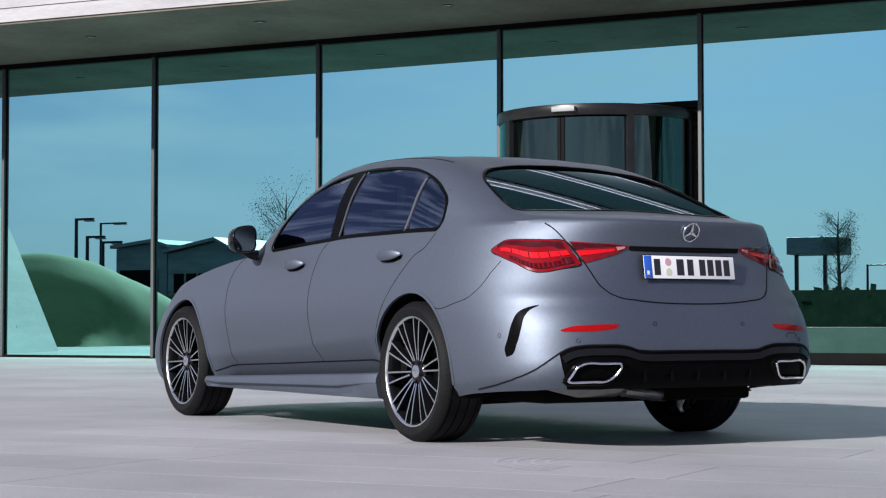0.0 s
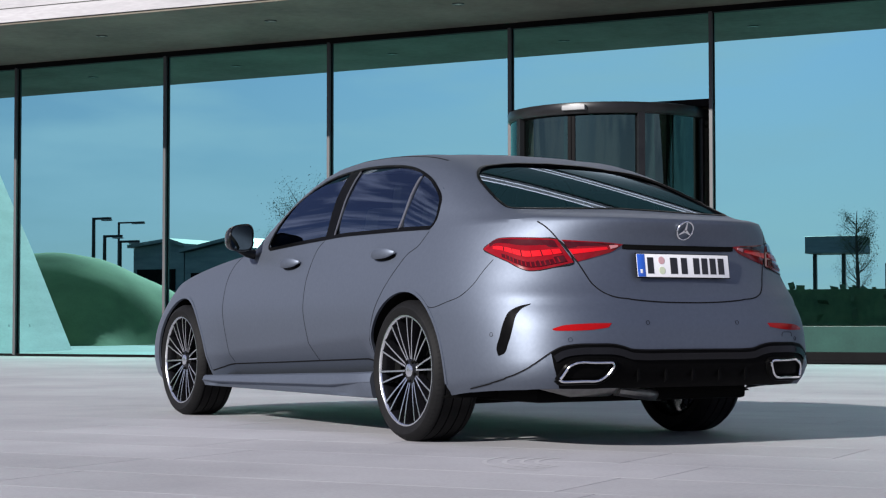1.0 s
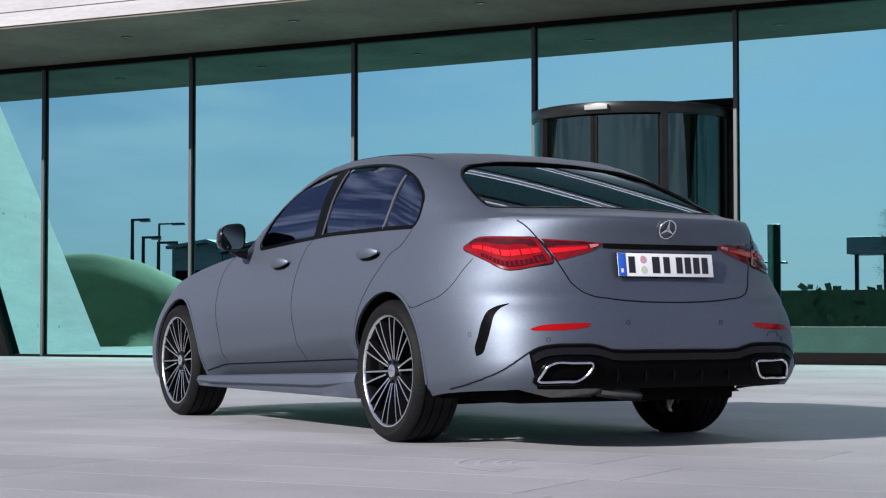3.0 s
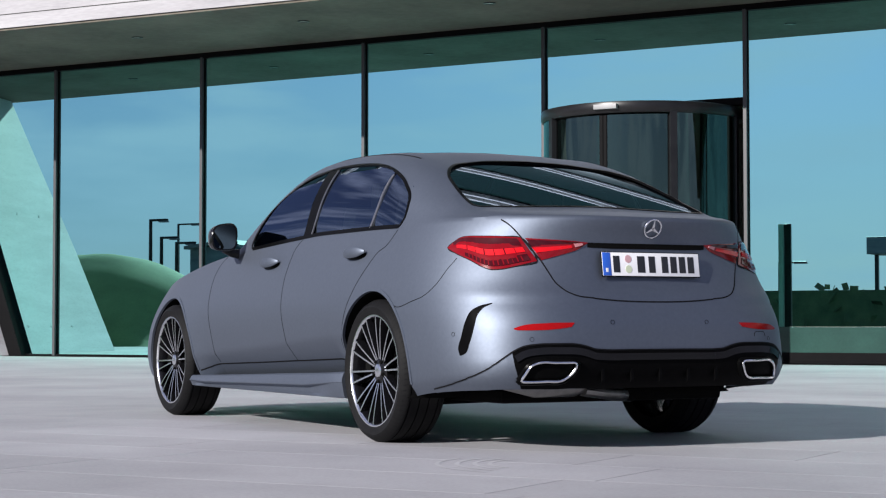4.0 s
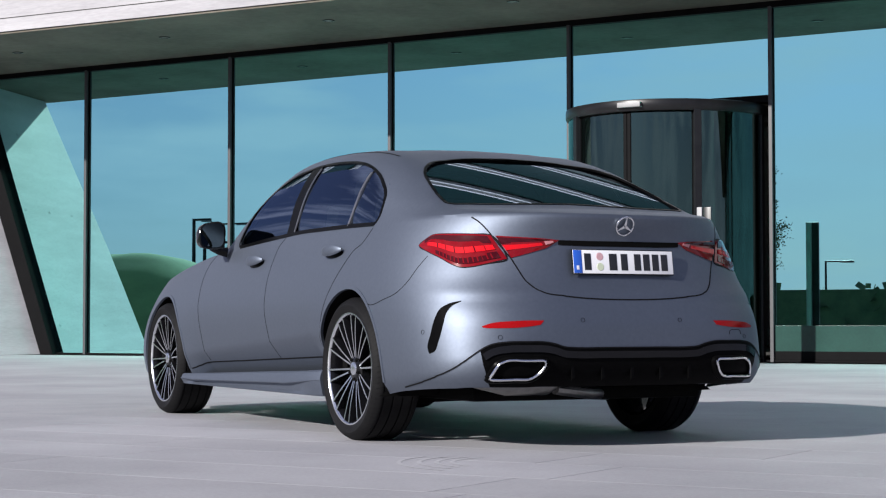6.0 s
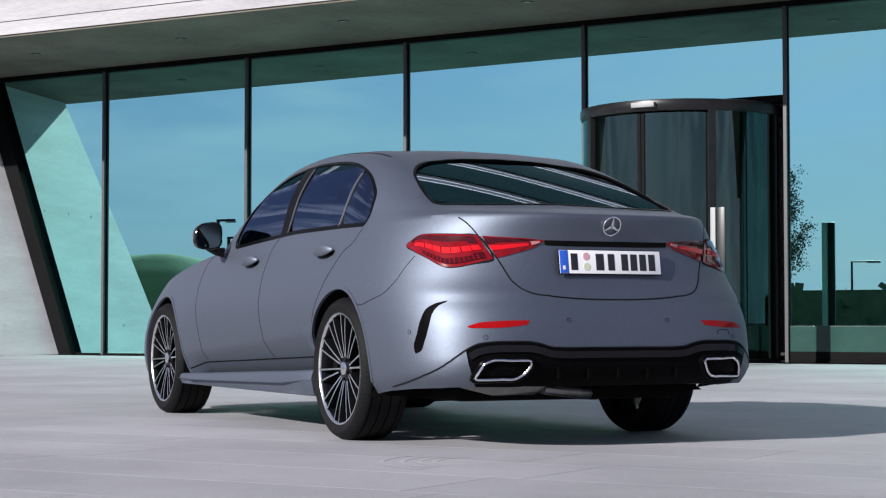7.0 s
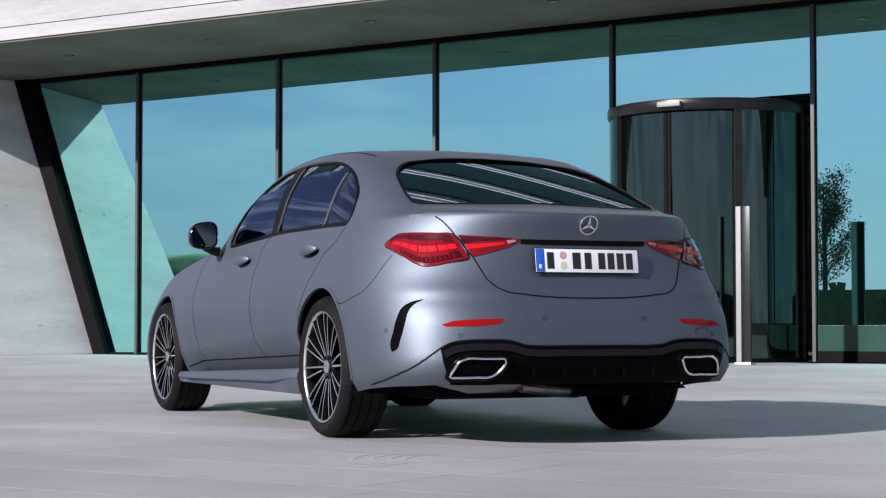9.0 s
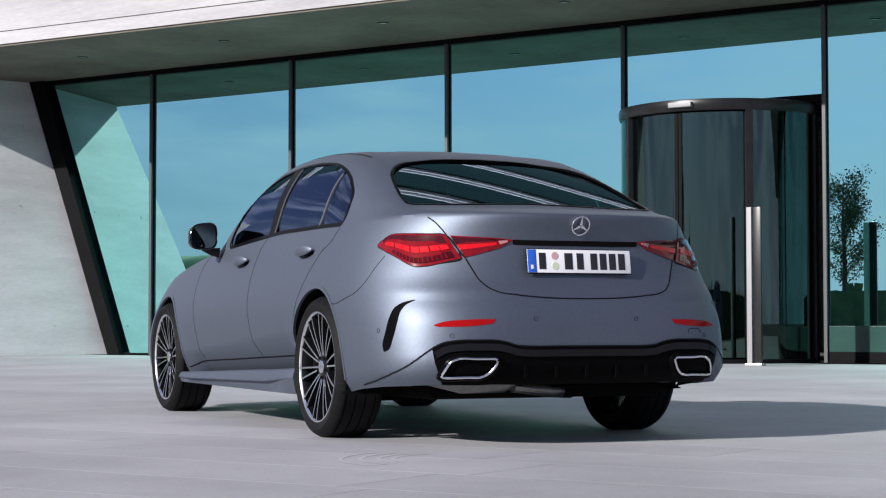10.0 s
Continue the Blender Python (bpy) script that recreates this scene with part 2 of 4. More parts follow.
part("sill", box(-13.2, -0.02, 0.0, XR, 0.2, 0.03, 0.004), FRAME, front, smooth=False)
for i, x in enumerate(BAYS[:-1]):
    part("pane", box(x + 0.034, 0.02, 3.68 if i == 3 else 0.03, x + BAY - 0.034, 0.045, 4.9), FACADE_GLASS, front, smooth=False)
part("pane", prism([(-13.1, 0.03), (BAYS[0] - 0.034, 0.03), (BAYS[0] - 0.034, 4.9), (-15.0, 4.9)], 0.02, 0.045, "y"), FACADE_GLASS, front, smooth=False)
part("slanted_frame", prism([(-13.32, 0.0), (-13.03, 0.0), (-14.98, 4.97), (-15.33, 4.97)], -0.12, 0.25, "y"), FRAME, front, smooth=False)
# added strip over the panes, stands in for a dim reflection of the ground
part("spandrel", box(0.036, -0.004, 0.15, XR, 0.018, 0.5, 0.002), DIM_MIRROR, front, "dark green strip painted as a dim reflection", smooth=False)
part("kick_rail", box(0.036, -0.012, 0.031, XR, 0.018, 0.15, 0.004), FRAME, front, smooth=False)
for ob in front.children:
    if ob.name.startswith("pane"):
        ob.visible_shadow = False
placed("floor", box(-30, 0.25, -0.005, 40, 15.5, 0.012), INTERIOR_FLOOR, "dark grey interior floor behind the glass", "floor", "structure")
placed("wall_back", box(-30, 15.0, 0.0, 40, 15.4, 4.95), INTERIOR, "dark interior back wall", "wall", "structure")

# ---- the car's body ----
PAINT = grain(material("matt_grey_paint", (0.18, 0.185, 0.205), 0.58, 1.0), 60, (0.136, 0.156, 0.194), (0.154, 0.176, 0.218), 0.0, fine=900)
BLACK = material("gloss_black_trim", (0.006, 0.006, 0.007), 0.12, 0.0, Specular_IOR_Level=0.2)
RUBBER = grain(material("tyre_rubber", (0.01, 0.01, 0.01), 0.65, 0.0, Specular_IOR_Level=0.1), 12, (0.0045, 0.0045, 0.005), (0.009, 0.009, 0.0095), 0.1)
LINER = material("black_plastic_liner", (0.002, 0.002, 0.002), 0.9, 0.0, Specular_IOR_Level=0.1)

Z_TOP = spline((-1.1, 1.022), (-0.8, 1.03), (-0.3, 1.015), (0.5, 1.005), (1.0, 1.0), (1.78, 0.965), (2.05, 0.95), (2.5, 0.905), (2.9, 0.845), (3.3, 0.765), (3.55, 0.69), (3.75, 0.6))
Z_LOW = spline((-1.1, 0.275), (-0.85, 0.27), (-0.5, 0.245), (-0.3, 0.22), (0.4, 0.2), (2.4, 0.2), (3.2, 0.2), (3.75, 0.22))
INSET = spline((0, -0.05), (0.06, -0.024), (0.13, -0.012), (0.22, -0.004), (0.4, 0.0), (0.55, -0.006), (0.7, -0.025), (0.83, -0.053), (0.92, -0.077), (1.0, -0.104))
REAR_Y = spline((0.22, -0.95), (0.3, -1.03), (0.4, -1.07), (0.5, -1.07), (0.56, -1.067), (0.61, -1.052), (0.65, -1.034), (0.675, -1.03), (0.7, -1.015), (0.73, -0.998), (0.8, -0.98), (0.88, -0.975), (0.94, -0.988), (1.0, -1.013), (1.03, -1.022))
FRONT_Y = spline((0.2, 3.62), (0.4, 3.70), (0.6, 3.68), (0.8, 3.5), (1.03, 3.2))
NC, NSIDE, NV = 40, 110, 44
YR, YF = -0.1, 2.62


def corner(w, b, n, count):
    """Points of a quarter superellipse, evenly spread, from its end on the axis round to the side."""
    a = np.linspace(0, math.pi / 2, 600)
    x, y = w * np.sin(a) ** (2 / n), b * np.cos(a) ** (2 / n)
    s = np.concatenate([[0], np.cumsum(np.hypot(np.diff(x), np.diff(y)))])
    t = np.linspace(0, s[-1], count + 1)
    return np.interp(t, s, x), np.interp(t, s, y)


def side_row(h):
    """One level of the body's side, from the rear centre round to the front centre."""
    w = 0.905 + float(INSET(h))
    n = 5.1 - 2.6 * h
    zr = 0.275 + (1.022 - 0.275) * h
    xr, yr = corner(w, YR - float(REAR_Y(zr)), n, NC)
    zf = 0.2 + 0.5 * h
    xf, yf = corner(w, float(FRONT_Y(zf)) - YF, 5.2 - 1.4 * h, NC)
    ym = np.linspace(YR, YF, NSIDE + 1)
    x = np.concatenate([xr, np.full(NSIDE - 1, w), xf[::-1]])
    y = np.concatenate([YR - yr, ym[1:-1], (YF + yf)[::-1]])
    z = Z_LOW(y) + (Z_TOP(y) - Z_LOW(y)) * h
    # flanks swell a little over the wheels
    swell = 0.008 * (np.exp(-((y - 0.0) / 0.42) ** 2) + np.exp(-((y - 2.865) / 0.42) ** 2)) * np.exp(-((z - 0.66) / 0.16) ** 2)
    x = x + swell * (x > 0.6)
    crease = 0.372 + (2.4 - y) * 0.062
    fade = np.clip((y - 0.2) / 0.3, 0, 1) * np.clip((2.65 - y) / 0.4, 0, 1)
    x = x - 0.3 * np.maximum(0, 0.66 - z) ** 1.5 * fade - 0.46 * np.maximum(0, crease - z) * fade
    return np.stack([x, y, z], 1)


SHELL = np.array([side_row(h) for h in np.linspace(0, 1, NV + 1)])

RAIL_X = spline((-1.1, 0.60), (-0.8, 0.62), (-0.5, 0.635), (-0.2, 0.62), (0.1, 0.6), (0.6, 0.585), (1.1, 0.59), (1.35, 0.61), (1.7, 0.675), (1.95, 0.725), (2.2, 0.70), (3.6, 0.55))
RAIL_Z = spline((-1.1, 1.022), (-0.8, 1.045), (-0.56, 1.076), (-0.5, 1.094), (-0.4, 1.132), (-0.2, 1.21), (0.05, 1.303), (0.3, 1.366), (0.6, 1.401), (0.9, 1.411), (1.15, 1.403), (1.35, 1.374), (1.55, 1.3), (1.75, 1.185), (1.95, 1.05), (2.08, 0.978), (2.3, 0.952), (2.9, 0.885), (3.4, 0.775), (3.75, 0.6))
MID_Z = spline((-1.1, 1.032), (-0.8, 1.056), (-0.56, 1.08), (-0.5, 1.1), (-0.4, 1.145), (-0.2, 1.23), (0.05, 1.333), (0.3, 1.405), (0.6, 1.432), (0.9, 1.443), (1.2, 1.435), (1.4, 1.408), (1.65, 1.305), (1.9, 1.175), (2.15, 1.035), (2.28, 0.985), (2.5, 0.958), (2.9, 0.91), (3.4, 0.795), (3.75, 0.6))
MID_X = spline((-1.1, 0.32), (3.75, 0.32))
CENTRE_Z = spline((-1.1, 1.033), (-1.0, 1.037), (-0.8, 1.062), (-0.56, 1.084), (-0.5, 1.104), (-0.4, 1.153), (-0.2, 1.243), (0.1, 1.362), (0.35, 1.422), (0.6, 1.445), (0.9, 1.456), (1.2, 1.448), (1.45, 1.41), (1.7, 1.3), (2.0, 1.145), (2.2, 1.035), (2.32, 0.988), (2.6, 0.962), (3.0, 0.915), (3.4, 0.81), (3.75, 0.6))


def catmull(K, q):
    """A smooth section through five places, sampled at q."""
    K = np.array(K)
    d = np.concatenate([[0], np.cumsum(np.linalg.norm(np.diff(K, axis=0), axis=1))])
    d /= d[-1]
    return np.stack([spline(*zip(d, K[:, k]))(q) for k in range(3)], 1)


def upper_patch():
    ring = SHELL[-1]
    rear, fore = ring[:NC + 1], ring[-NC - 1:]
    split = 22
    left = ring[split:len(ring) - split]
    q = np.linspace(0, 1, split + 1)
    rows = []
    y0, y1 = left[0][1], left[-1][1]
    for L in left:
        a, b = math.exp(-max(0, L[1] - y0) / 0.28), math.exp(-max(0, y1 - L[1]) / 0.3)
        bow_r, bow_f = (ring[0][1] - y0) * a, (ring[-1][1] - y1) * b

        def yy(x):
            u = 1 - (x / L[0]) ** 2
            return L[1] + (bow_r + bow_f) * u
        x2 = min(float(RAIL_X(L[1])), L[0] * 0.93)
        y2 = yy(x2)
        z2 = float(RAIL_Z(y2))
        x3 = float(MID_X(L[1])) * min(1, x2 / 0.5)
        y3, y4 = yy(x3), yy(0)
        K = [L, None, (x2, y2, z2), (x3, y3, float(MID_Z(y3))), (0, y4, float(CENTRE_Z(y4)))]
        m = (np.array(K[0]) + np.array(K[2])) / 2
        rise = max(0.0, z2 - L[2])
        m = m + np.array((0.045, 0, 0.012)) * min(1, rise / 0.3)
        K[1] = tuple(m)
        S = catmull(K, q)
        end = max(a, b)
        E = rear[split::-1] if a > b else fore[NC - split:]
        k = max(0.0, (end - 0.72) / 0.28)
        S = S * (1 - k) + E * k
        rows.append(S)
    return np.array(rows)


UPPER = upper_patch()


def body_mesh():
    bm = bmesh.new()
    for sgn in (-1, 1):
        for G in (SHELL, UPPER):
            grid_mesh([[(sgn * p[0], p[1], p[2]) for p in row] for row in G], bm)
    bmesh.ops.remove_doubles(bm, verts=bm.verts, dist=0.0012)
    bmesh.ops.recalc_face_normals(bm, faces=bm.faces)
    return bm


from mathutils.bvhtree import BVHTree

bm = body_mesh()
SKIN = BVHTree.FromBMesh(bm)
ARCH, ARCH_R = 0.335, 0.376


def arch_inside(c):
    return abs(c.x) > 0.5 and any(math.hypot(c.y - wy, c.z - ARCH) < ARCH_R for wy in (0.0, 2.865))


def arch_snap(v):
    for wy in (0.0, 2.865):
        d = math.hypot(v.co.y - wy, v.co.z - ARCH)
        if abs(d - ARCH_R) < 0.05 and v.co.z > 0.25:
            v.co.y, v.co.z = wy + (v.co.y - wy) * ARCH_R / d, ARCH + (v.co.z - ARCH) * ARCH_R / d


GLASS = glass_material("tinted_car_glass", (0.3, 0.36, 0.38), (0.66, 0.8, 1.0), 2.3)
CHROME = material("bright_chrome", (0.75, 0.76, 0.78), 0.12, 1.0)
SATIN_BLACK = grain(material("satin_black_plastic", (0.006, 0.006, 0.006), 0.3, 0.0, Specular_IOR_Level=0.03), 30, (0.0015, 0.0015, 0.0016), (0.003, 0.003, 0.0032), 0.02)
REFLECTOR = material("red_reflector", (0.26, 0.003, 0.004), 0.15, Specular_IOR_Level=0.15)
# pale metal with sunlight put into its colour, for pillar glint and divider bar
LIT_METAL = material("sunlit_satin_metal", (0.3, 0.29, 0.29), 0.3, 0.9)
ROTOR = material("dull_brake_steel", (0.05, 0.05, 0.05), 0.4, 1.0)
SEAM = material("dark_panel_gap", (0.006, 0.006, 0.007), 0.6, Specular_IOR_Level=0.08)
POLISHED = material("polished_alloy", (0.72, 0.73, 0.75), 0.22, 1.0)
ALLOY_BLACK = material("gloss_black_alloy", (0.004, 0.004, 0.005), 0.25, 0.0, Specular_IOR_Level=0.25)
RED_LENS = material("red_lamp_lens", (0.15, 0.001, 0.003), 0.15, 0.0, Coat_Weight=0.5, Coat_Roughness=0.05, Specular_IOR_Level=0.2)
RED_DARK = material("dark_red_lamp_band", (0.04, 0.0005, 0.0015), 0.15, 0.0, Coat_Weight=0.5, Coat_Roughness=0.05, Specular_IOR_Level=0.2)
RED_BRIGHT = material("bright_red_light_guide", (0.5, 0.003, 0.007), 0.25, 0.0, Coat_Weight=0.4, Specular_IOR_Level=0.2)
CLEAR_LENS = material("pale_pink_reversing_lens", (0.4, 0.16, 0.17), 0.15, 0.0, Coat_Weight=0.3)
PLATE_WHITE = material("plate_white", (0.7, 0.7, 0.72), 0.35)
PLATE_BLUE = material("plate_blue", (0.02, 0.1, 0.5), 0.35)
PLATE_BLACK = material("plate_black", (0.012, 0.012, 0.015), 0.4)
MIRROR = material("mirror_glass", (0.045, 0.058, 0.066), 0.02, 1.0)
LEATHER = grain(material("black_leather", (0.02, 0.02, 0.02), 0.5), 20, (0.015, 0.015, 0.016), (0.03, 0.03, 0.031), 0.1)
DISC = grain(material("brake_disc_steel", (0.2, 0.2, 0.2), 0.35, 1.0), 30, (0.16, 0.16, 0.16), (0.25, 0.25, 0.25), 0.03)


# ---- drawing on the skin ----
def smooth_line(pts, count, closed=False):
    """A smooth line through places, evenly spread."""
    P = np.array(pts, float)
    if closed:
        P = np.concatenate([P[-2:], P, P[:3]])
    d = np.concatenate([[0], np.cumsum(np.linalg.norm(np.diff(P, axis=0), axis=1) + 1e-9)])
    f = [spline(*zip(d, P[:, k])) for k in range(P.shape[1])]
    a, b = (d[2], d[-3]) if closed else (0, d[-1])
    t = np.linspace(a, b, count + (1 if closed else 0))
    Q = np.stack([g(t) for g in f], 1)
    return Q[:-1] if closed else Q


def on_skin(p, lift=0.0):
    """The nearest place on the body, lifted off it, and the normal there."""
    q, n, _, _ = SKIN.find_nearest(Vector(p))
    if n.dot(q - Vector((0, 1.2, 0.7))) < 0:
        n = -n
    return q + n * lift, n


def patch(A, B, nu, nv, lift=0.003, depth=0.012, bulge=0.0):
    """A piece of skin between two lines, raised off the body, with an edge of its own."""
    A, B = smooth_line(A, nu), smooth_line(B, nu)
    rows, under = [], []
    for j in range(nv + 1):
        t = j / nv
        row, low = [], []
        for a, b in zip(A, B):
            u = len(row) / (nu - 1)
            k = bulge * 4 * t * (1 - t) * min(1, 6 * u, 6 * (1 - u))
            p, n = on_skin(a * (1 - t) + b * t, 0)
            row.append(p + n * (lift + k))
            low.append(p - n * depth)
        rows.append(row)
        under.append(low)
    bm = grid_mesh(rows)
    edge = [rows[0][i] for i in range(nu)] + [rows[j][nu - 1] for j in range(1, nv + 1)] + [rows[nv][i] for i in range(nu - 2, -1, -1)] + [rows[j][0] for j in range(nv - 1, 0, -1)]
    foot = [under[0][i] for i in range(nu)] + [under[j][nu - 1] for j in range(1, nv + 1)] + [under[nv][i] for i in range(nu - 2, -1, -1)] + [under[j][0] for j in range(nv - 1, 0, -1)]
    grid_mesh([edge + edge[:1], foot + foot[:1]], bm)
    bmesh.ops.remove_doubles(bm, verts=bm.verts, dist=0.0004)
    return bm


def ribbon(pts, width, lift, count=60, closed=False, bm=None, depth=0.0):
    """A narrow band laid along a line on the body."""
    L = smooth_line(pts, count, closed)
    rows = []
    for i in range(len(L)):
        p, n = on_skin(L[i], lift)
        a, b = L[(i - 1) % len(L)] if (closed or i) else L[i], L[(i + 1) % len(L)] if (closed or i < len(L) - 1) else L[i]
        s = n.cross(Vector(b - a)).normalized() * (width / 2)
        if depth:
            rows.append((p - s - n * depth, p - s, p + s, p + s - n * depth))
        else:
            rows.append((p - s - n * 0.002, p - s, p + s, p + s - n * 0.002))
    if closed:
        rows.append(rows[0])
    bm = grid_mesh(rows, bm)
    bmesh.ops.remove_doubles(bm, verts=bm.verts, dist=0.0002)
    return bm


def flip(pts):
    return [(-p[0], *p[1:]) for p in pts]


def inside_polygon(y, z, poly):
    c = False
    for i in range(len(poly)):
        (a, b), (d, e) = poly[i], poly[i - 1]
        if (b > z) != (e > z) and y < (d - a) * (z - b) / (e - b) + a:
            c = not c
    return c


# ---- the car's openings ----
# side glass, as (along, up): the lower edge runs forward, the upper one back again
SIDE_LOW = [(-0.085, 1.015), (0.24, 1.019), (0.56, 1.019), (0.9, 1.016), (1.05, 1.009), (1.41, 0.993), (1.75, 0.976)]
SIDE_UP = [(-0.11, 1.055), (-0.085, 1.135), (0.045, 1.226), (0.23, 1.3), (0.47, 1.352), (0.64, 1.366), (0.89, 1.373), (1.06, 1.364), (1.27, 1.335), (1.5, 1.248), (1.66, 1.124), (1.76, 1.0)]
SIDE = SIDE_LOW + SIDE_UP[::-1]
REAR_GLASS = [(0, 0.104), (0.15, 0.104), (0.31, 0.085), (0.42, 0.045), (0.5, -0.03), (0.555, -0.12), (0.59, -0.24), (0.62, -0.4), (0.63, -0.50), (0.6, -0.535), (0.46, -0.53), (0.3, -0.515), (0, -0.505)]
REAR_POLY = REAR_GLASS + [(-x, y) for x, y in REAR_GLASS[::-1]]
SCREEN = [(0, 1.44), (0.3, 1.425), (0.52, 1.39), (0.6, 1.6), (0.66, 1.85), (0.69, 2.03), (0.6, 2.13), (0.3, 2.22), (0, 2.24)]
SCREEN_POLY = SCREEN + [(-x, y) for x, y in SCREEN[::-1]]


def window_inside(c):
    if c.z < 0.97:
        return False
    if abs(c.x) > 0.6 and inside_polygon(c.y, c.z, SIDE):
        return True
    if abs(c.x) > 0.56 and c.z < 1.34 and inside_polygon(c.y, c.z, SIDE):
        return True
    return (c.y < 0.2 and inside_polygon(c.x, c.y, REAR_POLY)) or (c.y > 1.3 and inside_polygon(c.x, c.y, SCREEN_POLY))


bm.normal_update()
bm.verts.index_update()
keep = bm.verts.layers.float_vector.new("keep")
for v in bm.verts:
    n = v.normal
    v[keep] = n
gone = [f for f in bm.faces if arch_inside(f.calc_center_median()) or window_inside(f.calc_center_median())]
bmesh.ops.delete(bm, geom=gone, context="FACES")
side_edge = smooth_line(SIDE, 300, True)
rear_edge = smooth_line(REAR_POLY[1:-1], 300, True)
screen_edge = smooth_line(SCREEN_POLY[1:-1], 300, True)


def nearest(edge, a, b):
    d = np.hypot(edge[:, 0] - a, edge[:, 1] - b)
    k = int(np.argmin(d))
    return float(d[k]), float(edge[k][0]), float(edge[k][1])


def window_snap(v):
    """Draws a ragged opening's edge onto the line of its window."""
    c = v.co
    if c.z < 0.96:
        return
    ds = nearest(side_edge, c.y, c.z) if abs(c.x) > 0.54 else (9, 0, 0)
    dr = nearest(rear_edge if c.y < 0.6 else screen_edge, c.x, c.y)
    if ds[0] < dr[0] and ds[0] < 0.06:
        sgn = 1 if c.x > 0 else -1
        hit = SKIN.ray_cast(Vector((sgn * 1.5, ds[1], ds[2])), Vector((-sgn, 0, 0)))[0]
    elif dr[0] < 0.06:
        hit = SKIN.ray_cast(Vector((dr[1], dr[2], 2.0)), Vector((0, 0, -1)))[0]
    else:
        return
    if hit is not None and (hit - c).length < 0.09:
        v.co = hit


for v in bm.verts:
    if v.is_boundary:
        arch_snap(v)
        window_snap(v)

# panel lines
SEAM_F = [(-0.812, 2.13, 0.948), (-0.824, 2.198, 0.902), (-0.862, 2.238, 0.803), (-0.891, 2.222, 0.687), (-0.902, 2.19, 0.473), (-0.88, 2.195, 0.285)]
SEAM_B = [(-0.805, 1.043, 1.0), (-0.822, 1.09, 0.963), (-0.857, 1.12, 0.872), (-0.88, 1.13, 0.782), (-0.899, 1.121, 0.662), (-0.904, 1.095, 0.482), (-0.881, 1.087, 0.303)]
SEAM_R = [(-0.812, -0.087, 0.997), (-0.841, -0.029, 0.931), (-0.854, 0.057, 0.893), (-0.875, 0.132, 0.823), (-0.895, 0.21, 0.737), (-0.907, 0.292, 0.627), (-0.907, 0.35, 0.516), (-0.9, 0.395, 0.42), (-0.885, 0.405, 0.325)]
SEAM_BUMPER = [(-0.907, -0.17, 0.672), (-0.907, -0.276, 0.632), (-0.901, -0.396, 0.654), (-0.884, -0.532, 0.694), (-0.865, -0.585, 0.737), (-0.835, -0.624, 0.8), (-0.805, -0.655, 0.85)]
SEAM_LID = [(-0.64, -0.77, 1.015), (-0.624, -0.806, 0.994), (-0.608, -0.838, 0.965), (-0.585, -0.877, 0.919), (-0.53, -0.937, 0.833), (-0.467, -0.988, 0.721), (-0.433, -1.002, 0.689), (-0.397, -1.011, 0.675), (-0.319, -1.02, 0.665), (-0.239, -1.026, 0.658), (0.0, -1.03, 0.651)]
seam_at = {k: spline(*sorted((p[2], p[1]) for p in L)) for k, L in (("F", SEAM_F), ("B", SEAM_B), ("R", SEAM_R))}
lid_at = spline(*sorted((p[2], p[0]) for p in SEAM_LID[:-1]))
bumper_top = spline(*sorted((p[1], p[2]) for p in SEAM_BUMPER[1:]))


def panel_of(c):
    z = c.z
    if 0.22 < z < 1.0 and abs(c.x) > 0.7 and c.y > -0.12:
        side = "left" if c.x < 0 else "right"
        if seam_at["B"](z) < c.y < seam_at["F"](z):
            return "front " + side
        if seam_at["R"](z) < c.y < seam_at["B"](z):
            return "rear " + side
    if c.y < -0.5 and z > 0.655 and abs(c.x) < -lid_at(min(z, 1.015)) and (z < 1.03 or c.y < -0.53):
        return "lid"
    if c.y < -0.276 and z < (bumper_top(c.y) if c.y > -0.64 else 0.82):
        return "bumper"
    return "shell"


def part_of_body(wanted):
    b = bm.copy()
    bmesh.ops.delete(b, geom=[f for f in b.faces if panel_of(f.calc_center_median()) != wanted], context="FACES")
    lay = b.verts.layers.float_vector["keep"]
    return b, [tuple(v[lay]) for v in b.verts]


car = thing("car", "matt grey four-door saloon parked on the pale paving", "car")
panels = {}
for key, name, label in (("shell", "body", "satin matt grey metallic body shell"), ("front left", "front_door", ""), ("front right", "front_door", ""),
                         ("rear left", "rear_door", ""), ("rear right", "rear_door", ""), ("lid", "boot_lid", ""), ("bumper", "rear_bumper", "")):
    b, normals = part_of_body(key)
    me = bpy.data.meshes.new(name)
    for f in b.faces:
        f.smooth = True
    b.to_mesh(me)
    b.free()
    me.materials.append(PAINT)
    me.normals_split_custom_set_from_vertices(normals)
    ob = new(name, me)
    ob.parent = car
    if label:
        ob["label"] = label
    panels[key] = ob
body, lid, bumper = panels["shell"], panels["lid"], panels["bumper"]

for side in (-1, 1):
    turn = (lambda L: L) if side < 0 else flip
    sn = "left" if side < 0 else "right"
    for L, owner in ((SEAM_F, "front "), (SEAM_B, "rear "), (SEAM_R, "rear ")):
        part("door_gap", ribbon(turn(L), 0.0035, 0.001, 70), SEAM, panels[owner + sn])
    part("bumper_gap", ribbon(turn(SEAM_BUMPER), 0.003, 0.001, 50), SEAM, bumper)
    part("door_gap", ribbon(turn([(-0.875, 2.46, 0.262), (-0.877, 1.835, 0.281), (-0.881, 1.108, 0.304), (-0.884, 0.41, 0.326)]), 0.008, 0.0015, 50), SEAM, panels["front " + sn])
